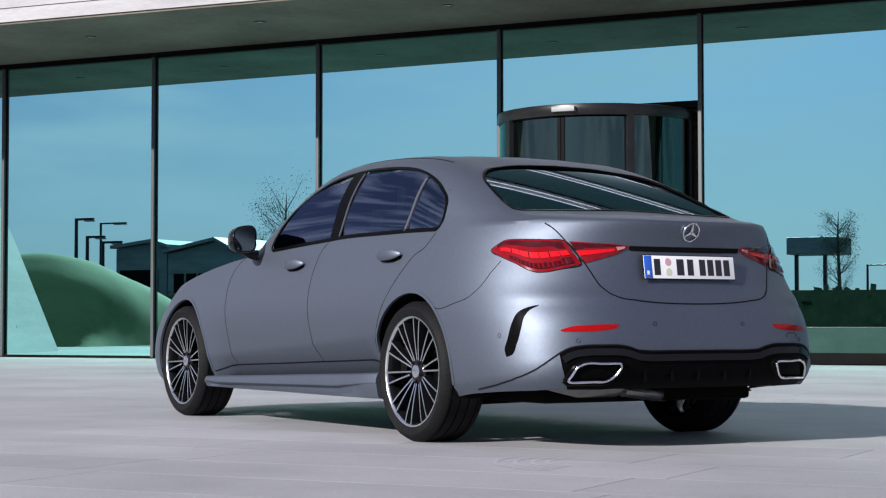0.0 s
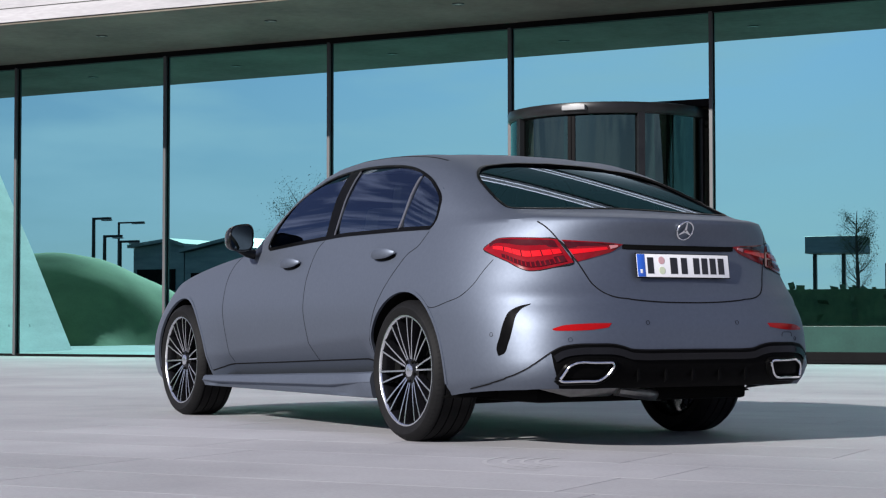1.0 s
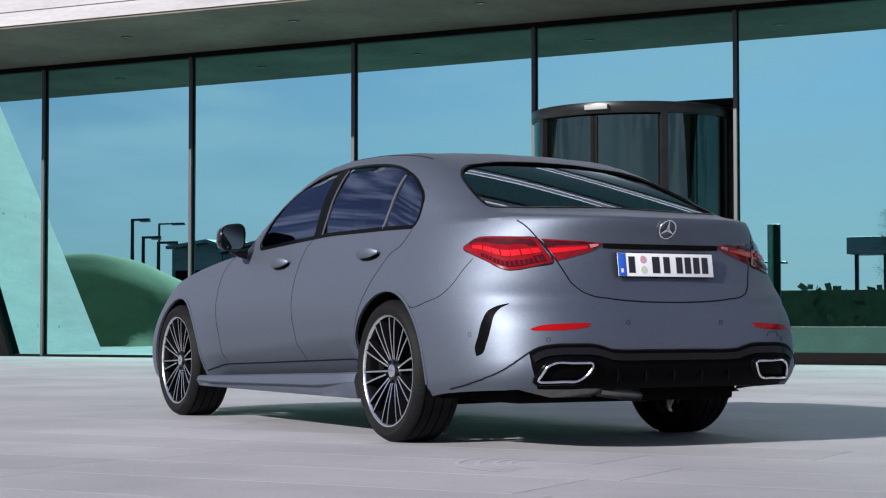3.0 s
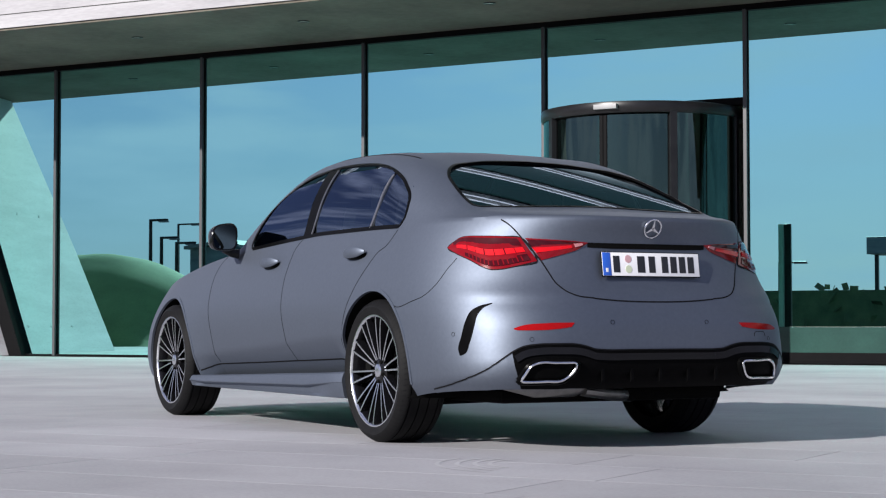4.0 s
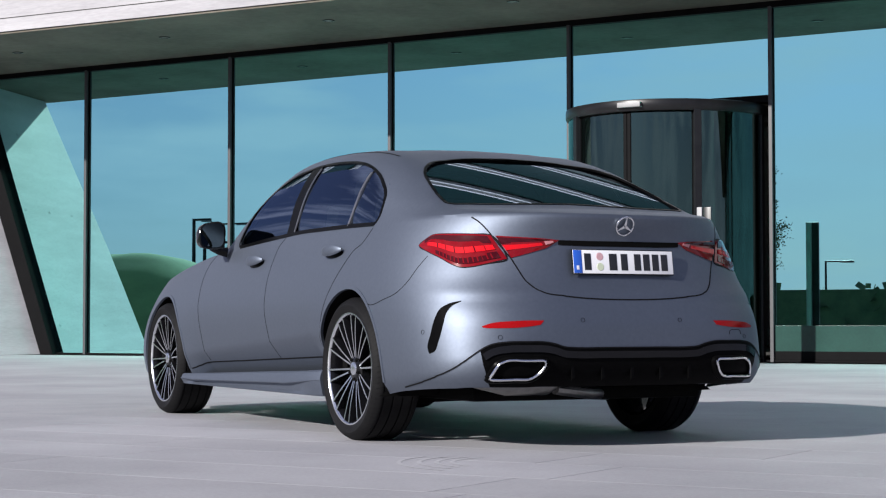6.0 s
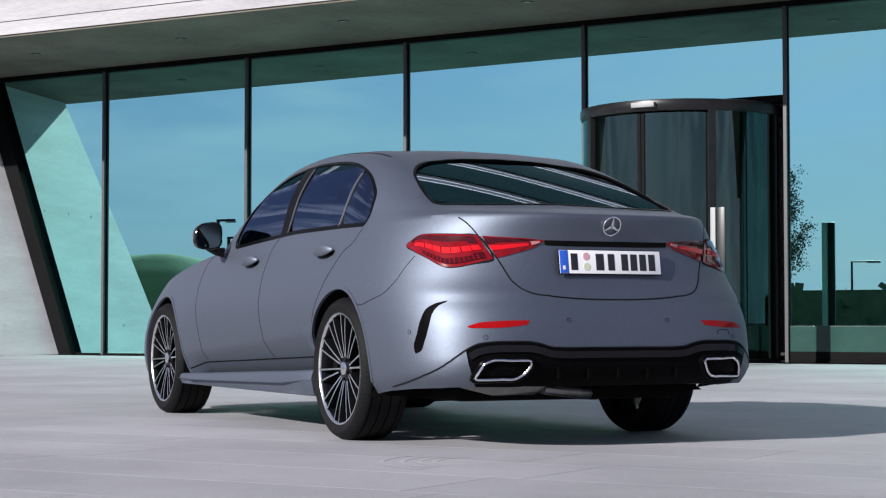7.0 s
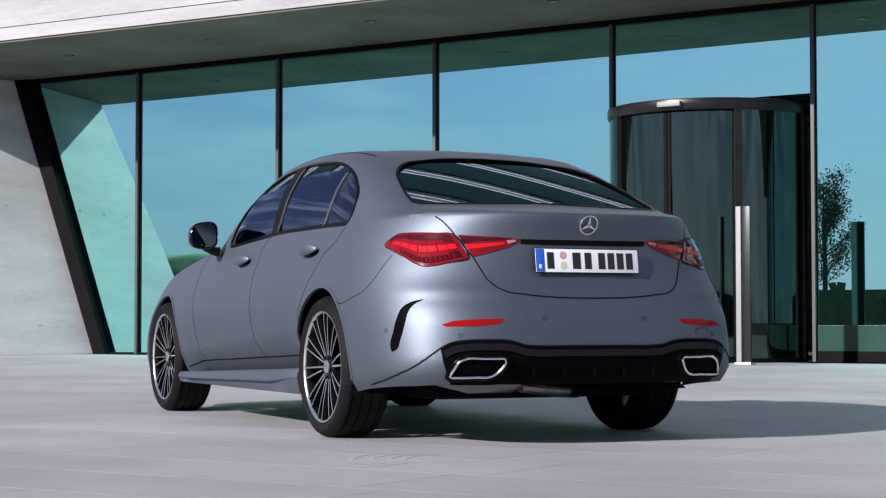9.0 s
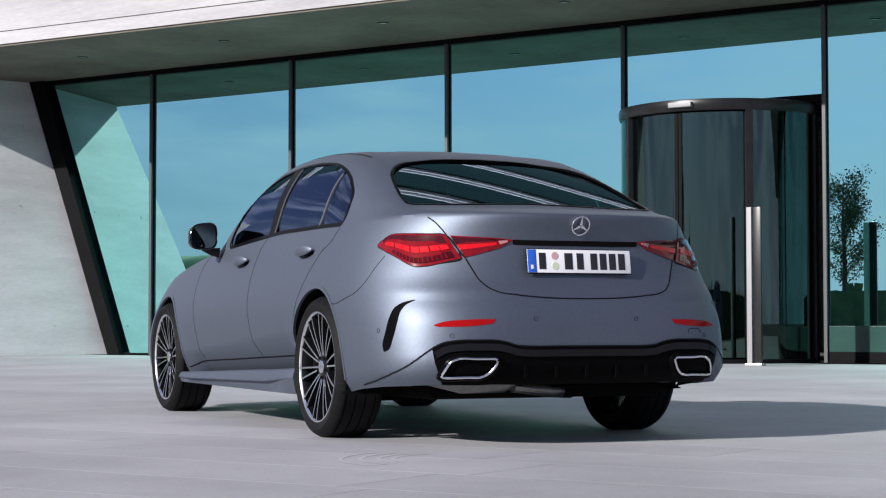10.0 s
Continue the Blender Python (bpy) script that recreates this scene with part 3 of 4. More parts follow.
part("lid_gap", ribbon(SEAM_LID + flip(SEAM_LID[:-1])[::-1], 0.006, 0.0012, 160), SEAM, lid)

# glass
def side_point(y, z, side):
    hit = SKIN.ray_cast(Vector((side * 1.5, y, z)), Vector((-side, 0, 0)))
    return hit[0] if hit[0] is not None else Vector((side * 0.7, y, z))


def top_point(x, y):
    hit = SKIN.ray_cast(Vector((x, y, 2.0)), Vector((0, 0, -1)))
    return hit[0] if hit[0] is not None else Vector((x, y, 1.2))


side_up = spline(*SIDE_UP)
side_low = spline(*SIDE_LOW)


def fair(rows, axis, key):
    """Evens out a pane to one smooth curved sheet."""
    P = np.array([p for r in rows for p in r])
    a, b = np.array([key(p) for p in P]).T
    T = np.stack([np.ones_like(a), a, a * a, b, a * b] + ([b * b] if axis == 0 else []), 1)
    c, *_ = np.linalg.lstsq(T, P[:, axis], rcond=None)
    P[:, axis] = T @ c
    return P.reshape(len(rows), len(rows[0]), 3)


def side_pane(y0, y1, lean0, lean1, side, n=26, m=14):
    """One pane of the side glass between two leaning edges."""
    rows = []
    for j in range(m + 1):
        t = j / m
        row = []
        for i in range(n + 1):
            s = i / n
            y = (y0 + lean0 * t) * (1 - s) + (y1 + lean1 * t) * s
            y = min(max(y, -0.11), 1.765)
            lo, hi = float(side_low(y)), float(side_up(y))
            z = lo + (hi - lo) * t
            p = side_point(y, z, side)
            q, nn = on_skin(p, -0.004)
            row.append(q)
        rows.append(row)
    b = grid_mesh(fair(rows, 0, lambda p: (p[2], p[1])))
    bmesh.ops.remove_doubles(b, verts=b.verts, dist=0.0005)
    return b


for side in (-1, 1):
    sn = "left" if side < 0 else "right"
    fd, rd = panels["front " + sn], panels["rear " + sn]
    part("window_pane", side_pane(1.02, 1.77, -0.0, -0.0, side), GLASS, fd, angle=60)
    part("window_pane", side_pane(0.24, 1.02, -0.02, 0.0, side), GLASS, rd, angle=60)
    part("quarter_pane", side_pane(-0.115, 0.24, 0.0, -0.02, side), GLASS, rd, angle=60)
    outline = [side_point(y, z, side) for y, z in SIDE_LOW + [(1.775, 0.985)] + SIDE_UP[-2::-1]]
    part("window_surround", ribbon(outline, 0.017, 0.002, 180, True, depth=0.012), SATIN_BLACK, body, "gloss black window surround")
    part("pillar_cover", patch([side_point(y, z, side) for y, z in ((0.945, 1.013), (0.92, 1.18), (0.93, 1.368))],
                               [side_point(y, z, side) for y, z in ((1.05, 1.005), (1.035, 1.18), (1.05, 1.362))], 16, 5, 0.001, 0.01), SATIN_BLACK, rd, "gloss black pillar cover")
    # bright strip added where the sun glints on the pillar's edge
    part("pillar_strip", ribbon([side_point(y, z, side) for y, z in ((0.94, 1.02), (0.915, 1.18), (0.925, 1.355))], 0.009, 0.005, 24, depth=0.006), LIT_METAL, rd, "bright strip in place of a sun glint")
    part("divider_bar", ribbon([side_point(0.238, 1.018, side), side_point(0.205, 1.149, side), side_point(0.228, 1.284, side)], 0.018, 0.002, 20, depth=0.01), LIT_METAL, rd)
    part("window_trim", ribbon([side_point(y, z - 0.008, side) for y, z in SIDE_LOW], 0.008, 0.004, 50), SATIN_BLACK, rd)


def top_pane(poly_half, inset):
    """A curved pane, from the middle of its upper edge to the middle of its lower edge."""
    P = np.array(poly_half)
    cy = (P[0, 1] + P[-1, 1]) / 2
    L = smooth_line([(x, y) for x, y in poly_half], 60)
    L = np.concatenate([L, [(-x, y) for x, y in L[::-1]]])
    n = 26
    ys = np.linspace(P[:, 1].min() + 0.004, P[:, 1].max() - 0.004, n)
    rows = []
    half = L[:60]
    for y in ys:
        xs = [half[i][0] + (half[i + 1][0] - half[i][0]) * (y - half[i][1]) / (half[i + 1][1] - half[i][1]) for i in range(59) if (half[i][1] - y) * (half[i + 1][1] - y) <= 0 and half[i][1] != half[i + 1][1]]
        x0, x1 = (0, max(xs)) if len(xs) == 1 else (min(xs), max(xs))
        w = x1 if xs else 0.02
        rows.append([on_skin(top_point(w * k, y), -inset)[0] for k in np.linspace(-1, 1, 41)])
    return grid_mesh(fair(rows, 2, lambda p: (p[1], p[0] * p[0])))


part("rear_window", top_pane(REAR_GLASS, 0.009), GLASS, body, "dark tinted rear window", angle=60)
part("windscreen", top_pane(SCREEN, 0.004), GLASS, body, angle=60)
part("window_surround", ribbon([top_point(x, y) for x, y in REAR_POLY[1:-1]], 0.013, 0.004, 160, True, depth=0.01), SATIN_BLACK, body)
part("window_surround", ribbon([top_point(x, y) for x, y in SCREEN_POLY[1:-1]], 0.04, 0.002, 160, True, depth=0.01), BLACK, body)
# roof: glass panel lines along the rails
for side in (-1, 1):
    part("roof_strip", ribbon([top_point(side * x, y) for x, y in ((0.535, 0.2), (0.54, 0.6), (0.54, 1.0), (0.55, 1.35))], 0.012, 0.001, 40), SEAM, body)
part("roof_glass", patch([top_point(x, 0.5) for x in (-0.45, -0.2, 0, 0.2, 0.45)], [top_point(x, 1.3) for x in (-0.45, -0.2, 0, 0.2, 0.45)], 20, 16, 0.002, 0.006), BLACK, body, "black glass roof panel")

# ---- lamps and rear details ----
LAMP_UP = [(-0.81, -0.579, 0.898), (-0.789, -0.604, 0.922), (-0.772, -0.627, 0.938), (-0.753, -0.661, 0.944), (-0.709, -0.739, 0.943), (-0.656, -0.806, 0.94), (-0.596, -0.862, 0.934)]
LAMP_LOW = [(-0.809, -0.583, 0.893), (-0.802, -0.635, 0.873), (-0.773, -0.73, 0.837), (-0.746, -0.793, 0.808), (-0.721, -0.829, 0.797), (-0.692, -0.855, 0.799), (-0.639, -0.889, 0.811), (-0.547, -0.929, 0.833)]
LID_UP = [(-0.581, -0.876, 0.932), (-0.47, -0.936, 0.923), (-0.375, -0.967, 0.916), (-0.314, -0.98, 0.909)]
LID_LOW = [(-0.529, -0.936, 0.837), (-0.485, -0.95, 0.848), (-0.428, -0.963, 0.863), (-0.365, -0.974, 0.881), (-0.316, -0.98, 0.906)]


def between(A, B, t0, t1, u0=0.0, u1=1.0, n=20):
    """Two lines at fractions of the way from one line to another."""
    a, b = smooth_line(A, n), smooth_line(B, n)
    i, j = int(u0 * (n - 1)), int(u1 * (n - 1)) + 1
    return [tuple(p) for p in (a * (1 - t0) + b * t0)[i:j]], [tuple(p) for p in (a * (1 - t1) + b * t1)[i:j]]


for side in (-1, 1):
    turn = (lambda L: L) if side < 0 else flip
    lamp = part("tail_lamp", patch(turn(LAMP_UP), turn(LAMP_LOW), 30, 12, 0.004, 0.01, 0.006), RED_LENS, body, "red tail lamp")
    a, b = between(LAMP_UP, LAMP_LOW, 0.06, 0.34, 0.12, 0.98)
    part("lamp_band", patch(turn(a), turn(b), 24, 4, 0.0085, 0.004), RED_DARK, lamp)
    a, b = between(LAMP_UP, LAMP_LOW, 0.42, 0.6, 0.18, 0.98)
    part("light_guide", patch(turn(a), turn(b), 24, 4, 0.011, 0.004), RED_BRIGHT, lamp)
    a, b = between(LAMP_UP, LAMP_LOW, 0.68, 0.92, 0.3, 0.95)
    part("lamp_band", patch(turn(a), turn(b), 24, 4, 0.0085, 0.004), RED_DARK, lamp)
    for u in np.linspace(0.32, 0.88, 13):
        a, b = between(LAMP_UP, LAMP_LOW, 0.72, 0.9, u, u + 0.012, 160)
        part("lamp_rib", patch(turn(a), turn(b), 2, 2, 0.0098, 0.003), RED_LENS, lamp)
    for u in np.linspace(0.3, 0.85, 6):
        a, b = between(LAMP_UP, LAMP_LOW, 0.42, 0.6, u, u + 0.01, 160)
        part("guide_divider", patch(turn(a), turn(b), 2, 2, 0.0118, 0.002), RED_DARK, lamp)
    part("lamp_edge", ribbon(turn(LAMP_UP + LAMP_LOW[::-1]), 0.006, 0.003, 80, True), SEAM, lamp)
    lamp = part("lid_lamp", patch(turn(LID_UP), turn(LID_LOW), 24, 8, 0.004, 0.01, 0.004), RED_LENS, lid, "red inner tail lamp")
    a, b = between(LID_UP, LID_LOW, 0.08, 0.38, 0.04, 0.85)
    part("lamp_band", patch(turn(a), turn(b), 20, 4, 0.0075, 0.004), RED_DARK, lamp)
    a, b = between(LID_UP, LID_LOW, 0.45, 0.68, 0.04, 0.7)
    part("light_guide", patch(turn(a), turn(b), 20, 4, 0.009, 0.004), RED_BRIGHT, lamp)
    a, b = between(LID_UP, LID_LOW, 0.3, 0.7, 0.76, 0.9)
    part("reversing_lens", patch(turn(a), turn(b), 8, 4, 0.0095, 0.004), CLEAR_LENS, lamp, "pale reversing lens")
    # bumper reflector
    up = turn([(-0.697, -0.978, 0.535), (-0.671, -0.991, 0.545), (-0.568, -1.029, 0.557), (-0.437, -1.054, 0.56)])
    low = turn([(-0.695, -0.98, 0.53), (-0.683, -0.988, 0.527), (-0.522, -1.045, 0.532), (-0.454, -1.055, 0.541)])
    part("reflector", patch(up, low, 20, 3, 0.002, 0.006), REFLECTOR, bumper, "slim red bumper reflector")
    # air outlet at the bumper's corner
    a = turn([(-0.747, -0.884, 0.645), (-0.793, -0.842, 0.631), (-0.818, -0.814, 0.607), (-0.835, -0.804, 0.572), (-0.849, -0.79, 0.498), (-0.853, -0.776, 0.449), (-0.848, -0.784, 0.419)])
    b = turn([(-0.75, -0.884, 0.641), (-0.783, -0.86, 0.62), (-0.802, -0.85, 0.592), (-0.815, -0.848, 0.547), (-0.827, -0.834, 0.474), (-0.835, -0.816, 0.429), (-0.845, -0.79, 0.417)])
    vent = part("air_outlet", patch(a, b, 40, 3, 0.0015, 0.01), SATIN_BLACK, bumper, "black slit-like air outlet")
    part("parking_sensor", lathe([(0.0085, -0.0005), (0.0085, 0.0006), (0.0098, 0.0006), (0.0098, -0.0005)], 20, "z"), SEAM, bumper).matrix_basis = Matrix.Translation(on_skin((side * 0.25, -1.064, 0.562), 0.001)[0]) @ on_skin((side * 0.25, -1.064, 0.562))[1].to_track_quat("Z", "Y").to_matrix().to_4x4()
    for pl in ((0.63, -1.018, 0.488), (0.863, -0.744, 0.51)):
        q, n = on_skin((side * pl[0], pl[1], pl[2]), 0.001)
        part("parking_sensor", lathe([(0.0085, -0.0005), (0.0085, 0.0006), (0.0098, 0.0006), (0.0098, -0.0005)], 20, "z"), SEAM, bumper).matrix_basis = Matrix.Translation(q) @ n.to_track_quat("Z", "Y").to_matrix().to_4x4()

DIFF = [(-0.854, -0.561, 0.272), (-0.833, -0.777, 0.315), (-0.782, -0.909, 0.364), (-0.738, -0.96, 0.406), (-0.707, -0.982, 0.433), (-0.671, -1.002, 0.455), (-0.608, -1.028, 0.467), (-0.524, -1.049, 0.469), (-0.422, -1.062, 0.466), (-0.383, -1.065, 0.458), (-0.343, -1.067, 0.446), (-0.303, -1.068, 0.443), (-0.15, -1.07, 0.442), (0, -1.07, 0.442)]
LOWEDGE = [(-0.85, -0.561, 0.238), (-0.82, -0.777, 0.250), (-0.77, -0.9, 0.255), (-0.72, -0.95, 0.258), (-0.66, -0.98, 0.260), (-0.58, -1.0, 0.262), (-0.5, -1.01, 0.264), (-0.42, -1.02, 0.266), (-0.383, -1.02, 0.266), (-0.343, -1.02, 0.266), (-0.303, -1.02, 0.266), (-0.2, -1.02, 0.266), (-0.1, -1.02, 0.266), (0, -1.02, 0.266)]
full = DIFF + flip(DIFF[:-1])[::-1]
lowf = LOWEDGE + flip(LOWEDGE[:-1])[::-1]
diffuser = part("diffuser", patch(full[4:-4], lowf[4:-4], 140, 12, 0.004, 0.03), SATIN_BLACK, car, "black rear diffuser with exhaust trims")
part("diffuser_edge", ribbon(full, 0.006, 0.006, 160), SEAM, diffuser)
strip = [(p[0] * (0.975 if abs(p[0]) > 0.5 else 1), p[1], p[2] - 0.03) for p in full[4:-4]]
part("gloss_strip", ribbon(strip, 0.03, 0.012, 140, depth=0.02), BLACK, diffuser, "gloss black strip")
for x in (-0.3, -0.15, 0.0, 0.15, 0.3):
    q, n = on_skin((x, -1.06, 0.34), 0.004)
    part("diffuser_fin", prism([(0.0, 0.05), (-0.006, 0.03), (-0.011, -0.03), (0.0, -0.045)], x - 0.006, x + 0.006, "x"), SATIN_BLACK, diffuser, smooth=False).location = (0, q.y, q.z)
for side in (-1, 1):
    turn = (lambda L: L) if side < 0 else flip
    part("lower_flank", patch(turn(DIFF[:5]), turn(LOWEDGE[:5]), 40, 8, 0.003, 0.02), PAINT, diffuser)
    ring = turn([(-0.668, -0.983, 0.312), (-0.66, -0.996, 0.333), (-0.634, -1.021, 0.377), (-0.614, -1.029, 0.386), (-0.53, -1.05, 0.388), (-0.45, -1.06, 0.388), (-0.436, -1.06, 0.378), (-0.442, -1.056, 0.36), (-0.469, -1.038, 0.325), (-0.49, -1.029, 0.312), (-0.56, -1.015, 0.308), (-0.65, -0.99, 0.306)])
    pts = [Vector(p) + Vector((side * 0.005, -0.019, 0)) for p in smooth_line(ring, 64, True)]
    trim = part("exhaust_trim", tube(pts, 0.0058, 8, closed=True), CHROME, diffuser, "chrome exhaust trim")
    b = bmesh.new()
    outer = [b.verts.new(p) for p in pts]
    c = sum(pts, Vector()) / len(pts)
    inner = [b.verts.new(c + (p - c) * 0.9 + Vector((0, 0.05, 0))) for p in pts]
    for i in range(64):
        b.faces.new((outer[i], outer[(i + 1) % 64], inner[(i + 1) % 64], inner[i]))
    b.faces.new(inner)
    part("exhaust_mouth", b, LINER, trim, "black exhaust mouth")
    pts2 = [Vector(p) + Vector((side * 0.001, -0.004, 0)) for p in smooth_line(ring, 64, True)]
    c = sum(pts2, Vector()) / len(pts2)
    part("exhaust_bezel", tube([c + (p - c) * 1.08 for p in pts2], 0.013, 8, closed=True), SATIN_BLACK, trim)

cover = [(0.53, -1.045, 0.497), (0.533, -1.045, 0.512), (0.545, -1.042, 0.518), (0.59, -1.03, 0.518), (0.602, -1.027, 0.512), (0.605, -1.026, 0.497)]
part("tow_eye_cover", ribbon(cover, 0.003, 0.0008, 30), SEAM, bumper)
# boot lid: black strip painted for the shade under the lip, plate, round badge
part("lid_band", patch([(-0.315, -0.98, 0.909), (-0.15, -0.99, 0.907), (0, -0.996, 0.906), (0.15, -0.99, 0.907), (0.315, -0.98, 0.909)],
                       [(-0.315, -0.98, 0.89), (-0.15, -0.99, 0.886), (0, -0.996, 0.886), (0.15, -0.99, 0.886), (0.315, -0.98, 0.89)], 30, 3, 0.002, 0.01), LINER, lid, "black strip painted as the shaded recess above the plate")
plate = part("number_plate", box(-0.262, -0.004, -0.056, 0.262, 0.004, 0.056, 0.003), BLACK, lid, "white number plate with dark bars")
plate.matrix_basis = pose(0, -0.993, 0.817, -8)
part("plate_face", box(-0.258, -0.0062, -0.052, 0.258, -0.004, 0.052, 0.001), PLATE_WHITE, plate)
part("plate_band", box(-0.257, -0.0072, -0.051, -0.215, -0.0062, 0.051, 0.0004), PLATE_BLUE, plate)
part("plate_mark", box(-0.243, -0.0078, -0.036, -0.23, -0.0072, -0.018, 0.0003), PLATE_WHITE, plate)
for x, w in ((-0.185, 0.042), (-0.055, 0.048), (0.003, 0.042), (0.072, 0.042), (0.119, 0.042), (0.166, 0.042), (0.213, 0.042)):
    part("plate_bar", box(x - w / 2 + 0.004, -0.0074, -0.037, x + w / 2 - 0.004, -0.0062, 0.037, 0.0005), PLATE_BLACK, plate)
for z, mat in ((0.024, material("sticker_pale_red", (0.5, 0.3, 0.32), 0.4)), (-0.022, material("sticker_pale_green", (0.5, 0.55, 0.4), 0.4))):
    part("plate_sticker", lathe([(0, -0.0072), (0.017, -0.0072), (0.018, -0.006)], 24, "y"), mat, plate).matrix_basis = pose(-0.122, 0, z)
q, n = on_skin((0, -1.006, 0.979), 0.008)
R = [(0.043 * math.cos(a), 0, 0.043 * math.sin(a)) for a in np.linspace(0, 2 * math.pi, 48, endpoint=False)]
badge = part("badge_ring", tube(R, 0.0042, 8, closed=True), CHROME, lid, "round chrome badge")
badge.matrix_basis = Matrix.Translation(q) @ n.to_track_quat("-Y", "Z").to_matrix().to_4x4()
for k in range(3):
    part("badge_bar", prism([(-0.0075, 0.0), (0.0, -0.004), (0.0075, 0.0), (0.0012, 0.042), (-0.0012, 0.042)], -0.004, 0.002, "y"), CHROME, badge, smooth=False).matrix_basis = Matrix.Rotation(radians(120 * k), 4, "Y")

# side: skirts, handles, mirrors
sill_up = spline((0.36, 0.328), (0.46, 0.323), (1.1, 0.302), (1.83, 0.278), (2.5, 0.258))
for side in (-1, 1):
    rows = []
    for y in np.linspace(0.363, 2.49, 60):
        zt = float(sill_up(y)) - 0.006
        zb = 0.19
        k = min(1, max(0, (y - 0.45) / 0.35)) * min(1, max(0, (2.5 - y) / 0.2))
        zm = zb + (zt - zb) * (0.62 - 0.12 * k)
        prof = [(0.80, zt), (0.886, zt), (0.897, zt - 0.008), (0.905, zt - 0.03), (0.908, zm), (0.906, zm - 0.004), (0.906 - 0.03 * k, zm - 0.012 * k - 0.002), (0.895 - 0.022 * k, zb + 0.018), (0.888, zb + 0.004), (0.87, zb), (0.78, zb - 0.002)]
        tuck = 0.012 * max(0, (0.53 - y) / 0.145) ** 2
        rows.append([(side * (x - tuck), y, z) for x, z in prof])
    sk = grid_mesh(rows)
    for end in (rows[0], rows[-1]):
        sk.faces.new([sk.verts.new(p) for p in end])
    bmesh.ops.remove_doubles(sk, verts=sk.verts, dist=1e-5)
    skirt = part("side_skirt", sk, PAINT, car, "matt grey side skirt with a sculpted recess", angle=22)
    door = {0: panels["front left" if side < 0 else "front right"], 1: panels["rear left" if side < 0 else "rear right"]}
    for k, (y, z) in enumerate(((1.365, 0.872), (0.285, 0.888))):
        p = side_point(y, z, side)
        nrm = on_skin(p)[1]
        m = Matrix.Translation(p) @ pose(0, 0, 0, -1.5 if side < 0 else 1.5)
        cup = bmesh.new()
        bmesh.ops.create_uvsphere(cup, u_segments=32, v_segments=16, radius=1)
        for v in cup.verts:
            v.co = Vector((side * v.co.x * 0.008, v.co.y * 0.115, v.co.z * 0.036 - 0.012))
        h = part("door_handle", cup, SATIN_BLACK, door[k])
        h.matrix_basis = m
        bar = bmesh.new()
        rows = []
        for t in np.linspace(-1, 1, 25):
            yy = 0.118 * t
            hh = 0.026 * (1 - abs(t) ** 3 * 0.75)
            xx = 0.014 + 0.022 * (1 - t * t) ** 0.7
            ring = []
            for a in np.linspace(0, 2 * math.pi, 14, endpoint=False):
                ring.append((side * (xx + 0.009 * math.cos(a) * (1 - abs(t) ** 4 * 0.6)), yy, 0.012 + hh * math.sin(a)))
            rows.append(ring + ring[:1])
        bar = grid_mesh(rows)
        bmesh.ops.remove_doubles(bar, verts=bar.verts, dist=1e-5)
        part("grip", bar, PAINT, h, "matt grey pull handle")
    # wing mirror
    rows = []
    for t in np.linspace(0, 1, 17):
        # from the front of the housing back to the mirror glass
        s = math.sin(min(1, t * 1.15) * math.pi / 2) ** 0.75
        ring = []
        for a in np.linspace(0, 2 * math.pi, 36, endpoint=False):
            ca, sa = math.cos(a), math.sin(a)
            ex = math.copysign(abs(ca) ** 0.58, ca) * 0.09 * s
            ez = math.copysign(abs(sa) ** 0.62, sa) * (0.078 if sa > 0 else 0.07) * s
            ez += 0.012 * ex / 0.09 * -1 * (1 if sa > 0 else 0.2)
            ring.append((side * ex, 0.10 - 0.17 * t - 0.03 * ex / 0.09, ez))
        rows.append(ring + ring[:1])
    b = grid_mesh(rows)
    bmesh.ops.remove_doubles(b, verts=b.verts, dist=1e-5)
    door_f = door[0]
    mir = part("wing_mirror", b, BLACK, door_f, "gloss black wing mirror housing")
    mir.matrix_basis = pose(side * 0.938, 1.92, 1.036, 0, 0, side * -4)
    last = rows[-1][:-1]
    c = sum((Vector(p) for p in last), Vector()) / len(last)
    b = bmesh.new()
    b.faces.new([b.verts.new(c + (Vector(p) - c) * 0.9 + Vector((0, -0.001, 0))) for p in last])
    part("mirror_glass", b, MIRROR, mir, "mirror glass")
    part("mirror_rim", tube([c + (Vector(p) - c) * 0.97 for p in last], 0.006, 8, closed=True), BLACK, mir)
    part("mirror_foot", tube([(side * -0.12, -0.0, -0.085), (side * -0.08, 0.01, -0.08), (side * -0.03, 0.01, -0.055)], [0.03, 0.024, 0.024], 10), BLACK, mir)

# wheel arches, floor pan, exhaust
for wy in (0.0, 2.865):
    for side in (-1, 1):
        prof = [(ARCH_R, side * 0.9), (ARCH_R + 0.004, side * 0.86), (ARCH_R + 0.006, side * 0.55)]
        m = Matrix.Translation((0, wy, ARCH))
        b = lathe(prof, 60, "x", a0=-18, a1=198)
        for v in b.verts:
            if abs(v.co.x) > 0.85:
                q = SKIN.ray_cast(Vector((side * 1.4, wy + v.co.y, ARCH + v.co.z)), Vector((-side, 0, 0)))
                if q[0] is not None:
                    v.co.x = q[0].x - side * 0.002
        part("wheel_liner", b, LINER, body).matrix_basis = m
        lip = [Vector((side * 0.9, wy + (ARCH_R + 0.006) * math.cos(a), ARCH + (ARCH_R + 0.006) * math.sin(a))) for a in np.linspace(radians(-8), radians(188), 60)]
        lip = [Vector((SKIN.ray_cast(Vector((side * 1.4, p.y, p.z)), Vector((-side, 0, 0)))[0] or p)) for p in lip]
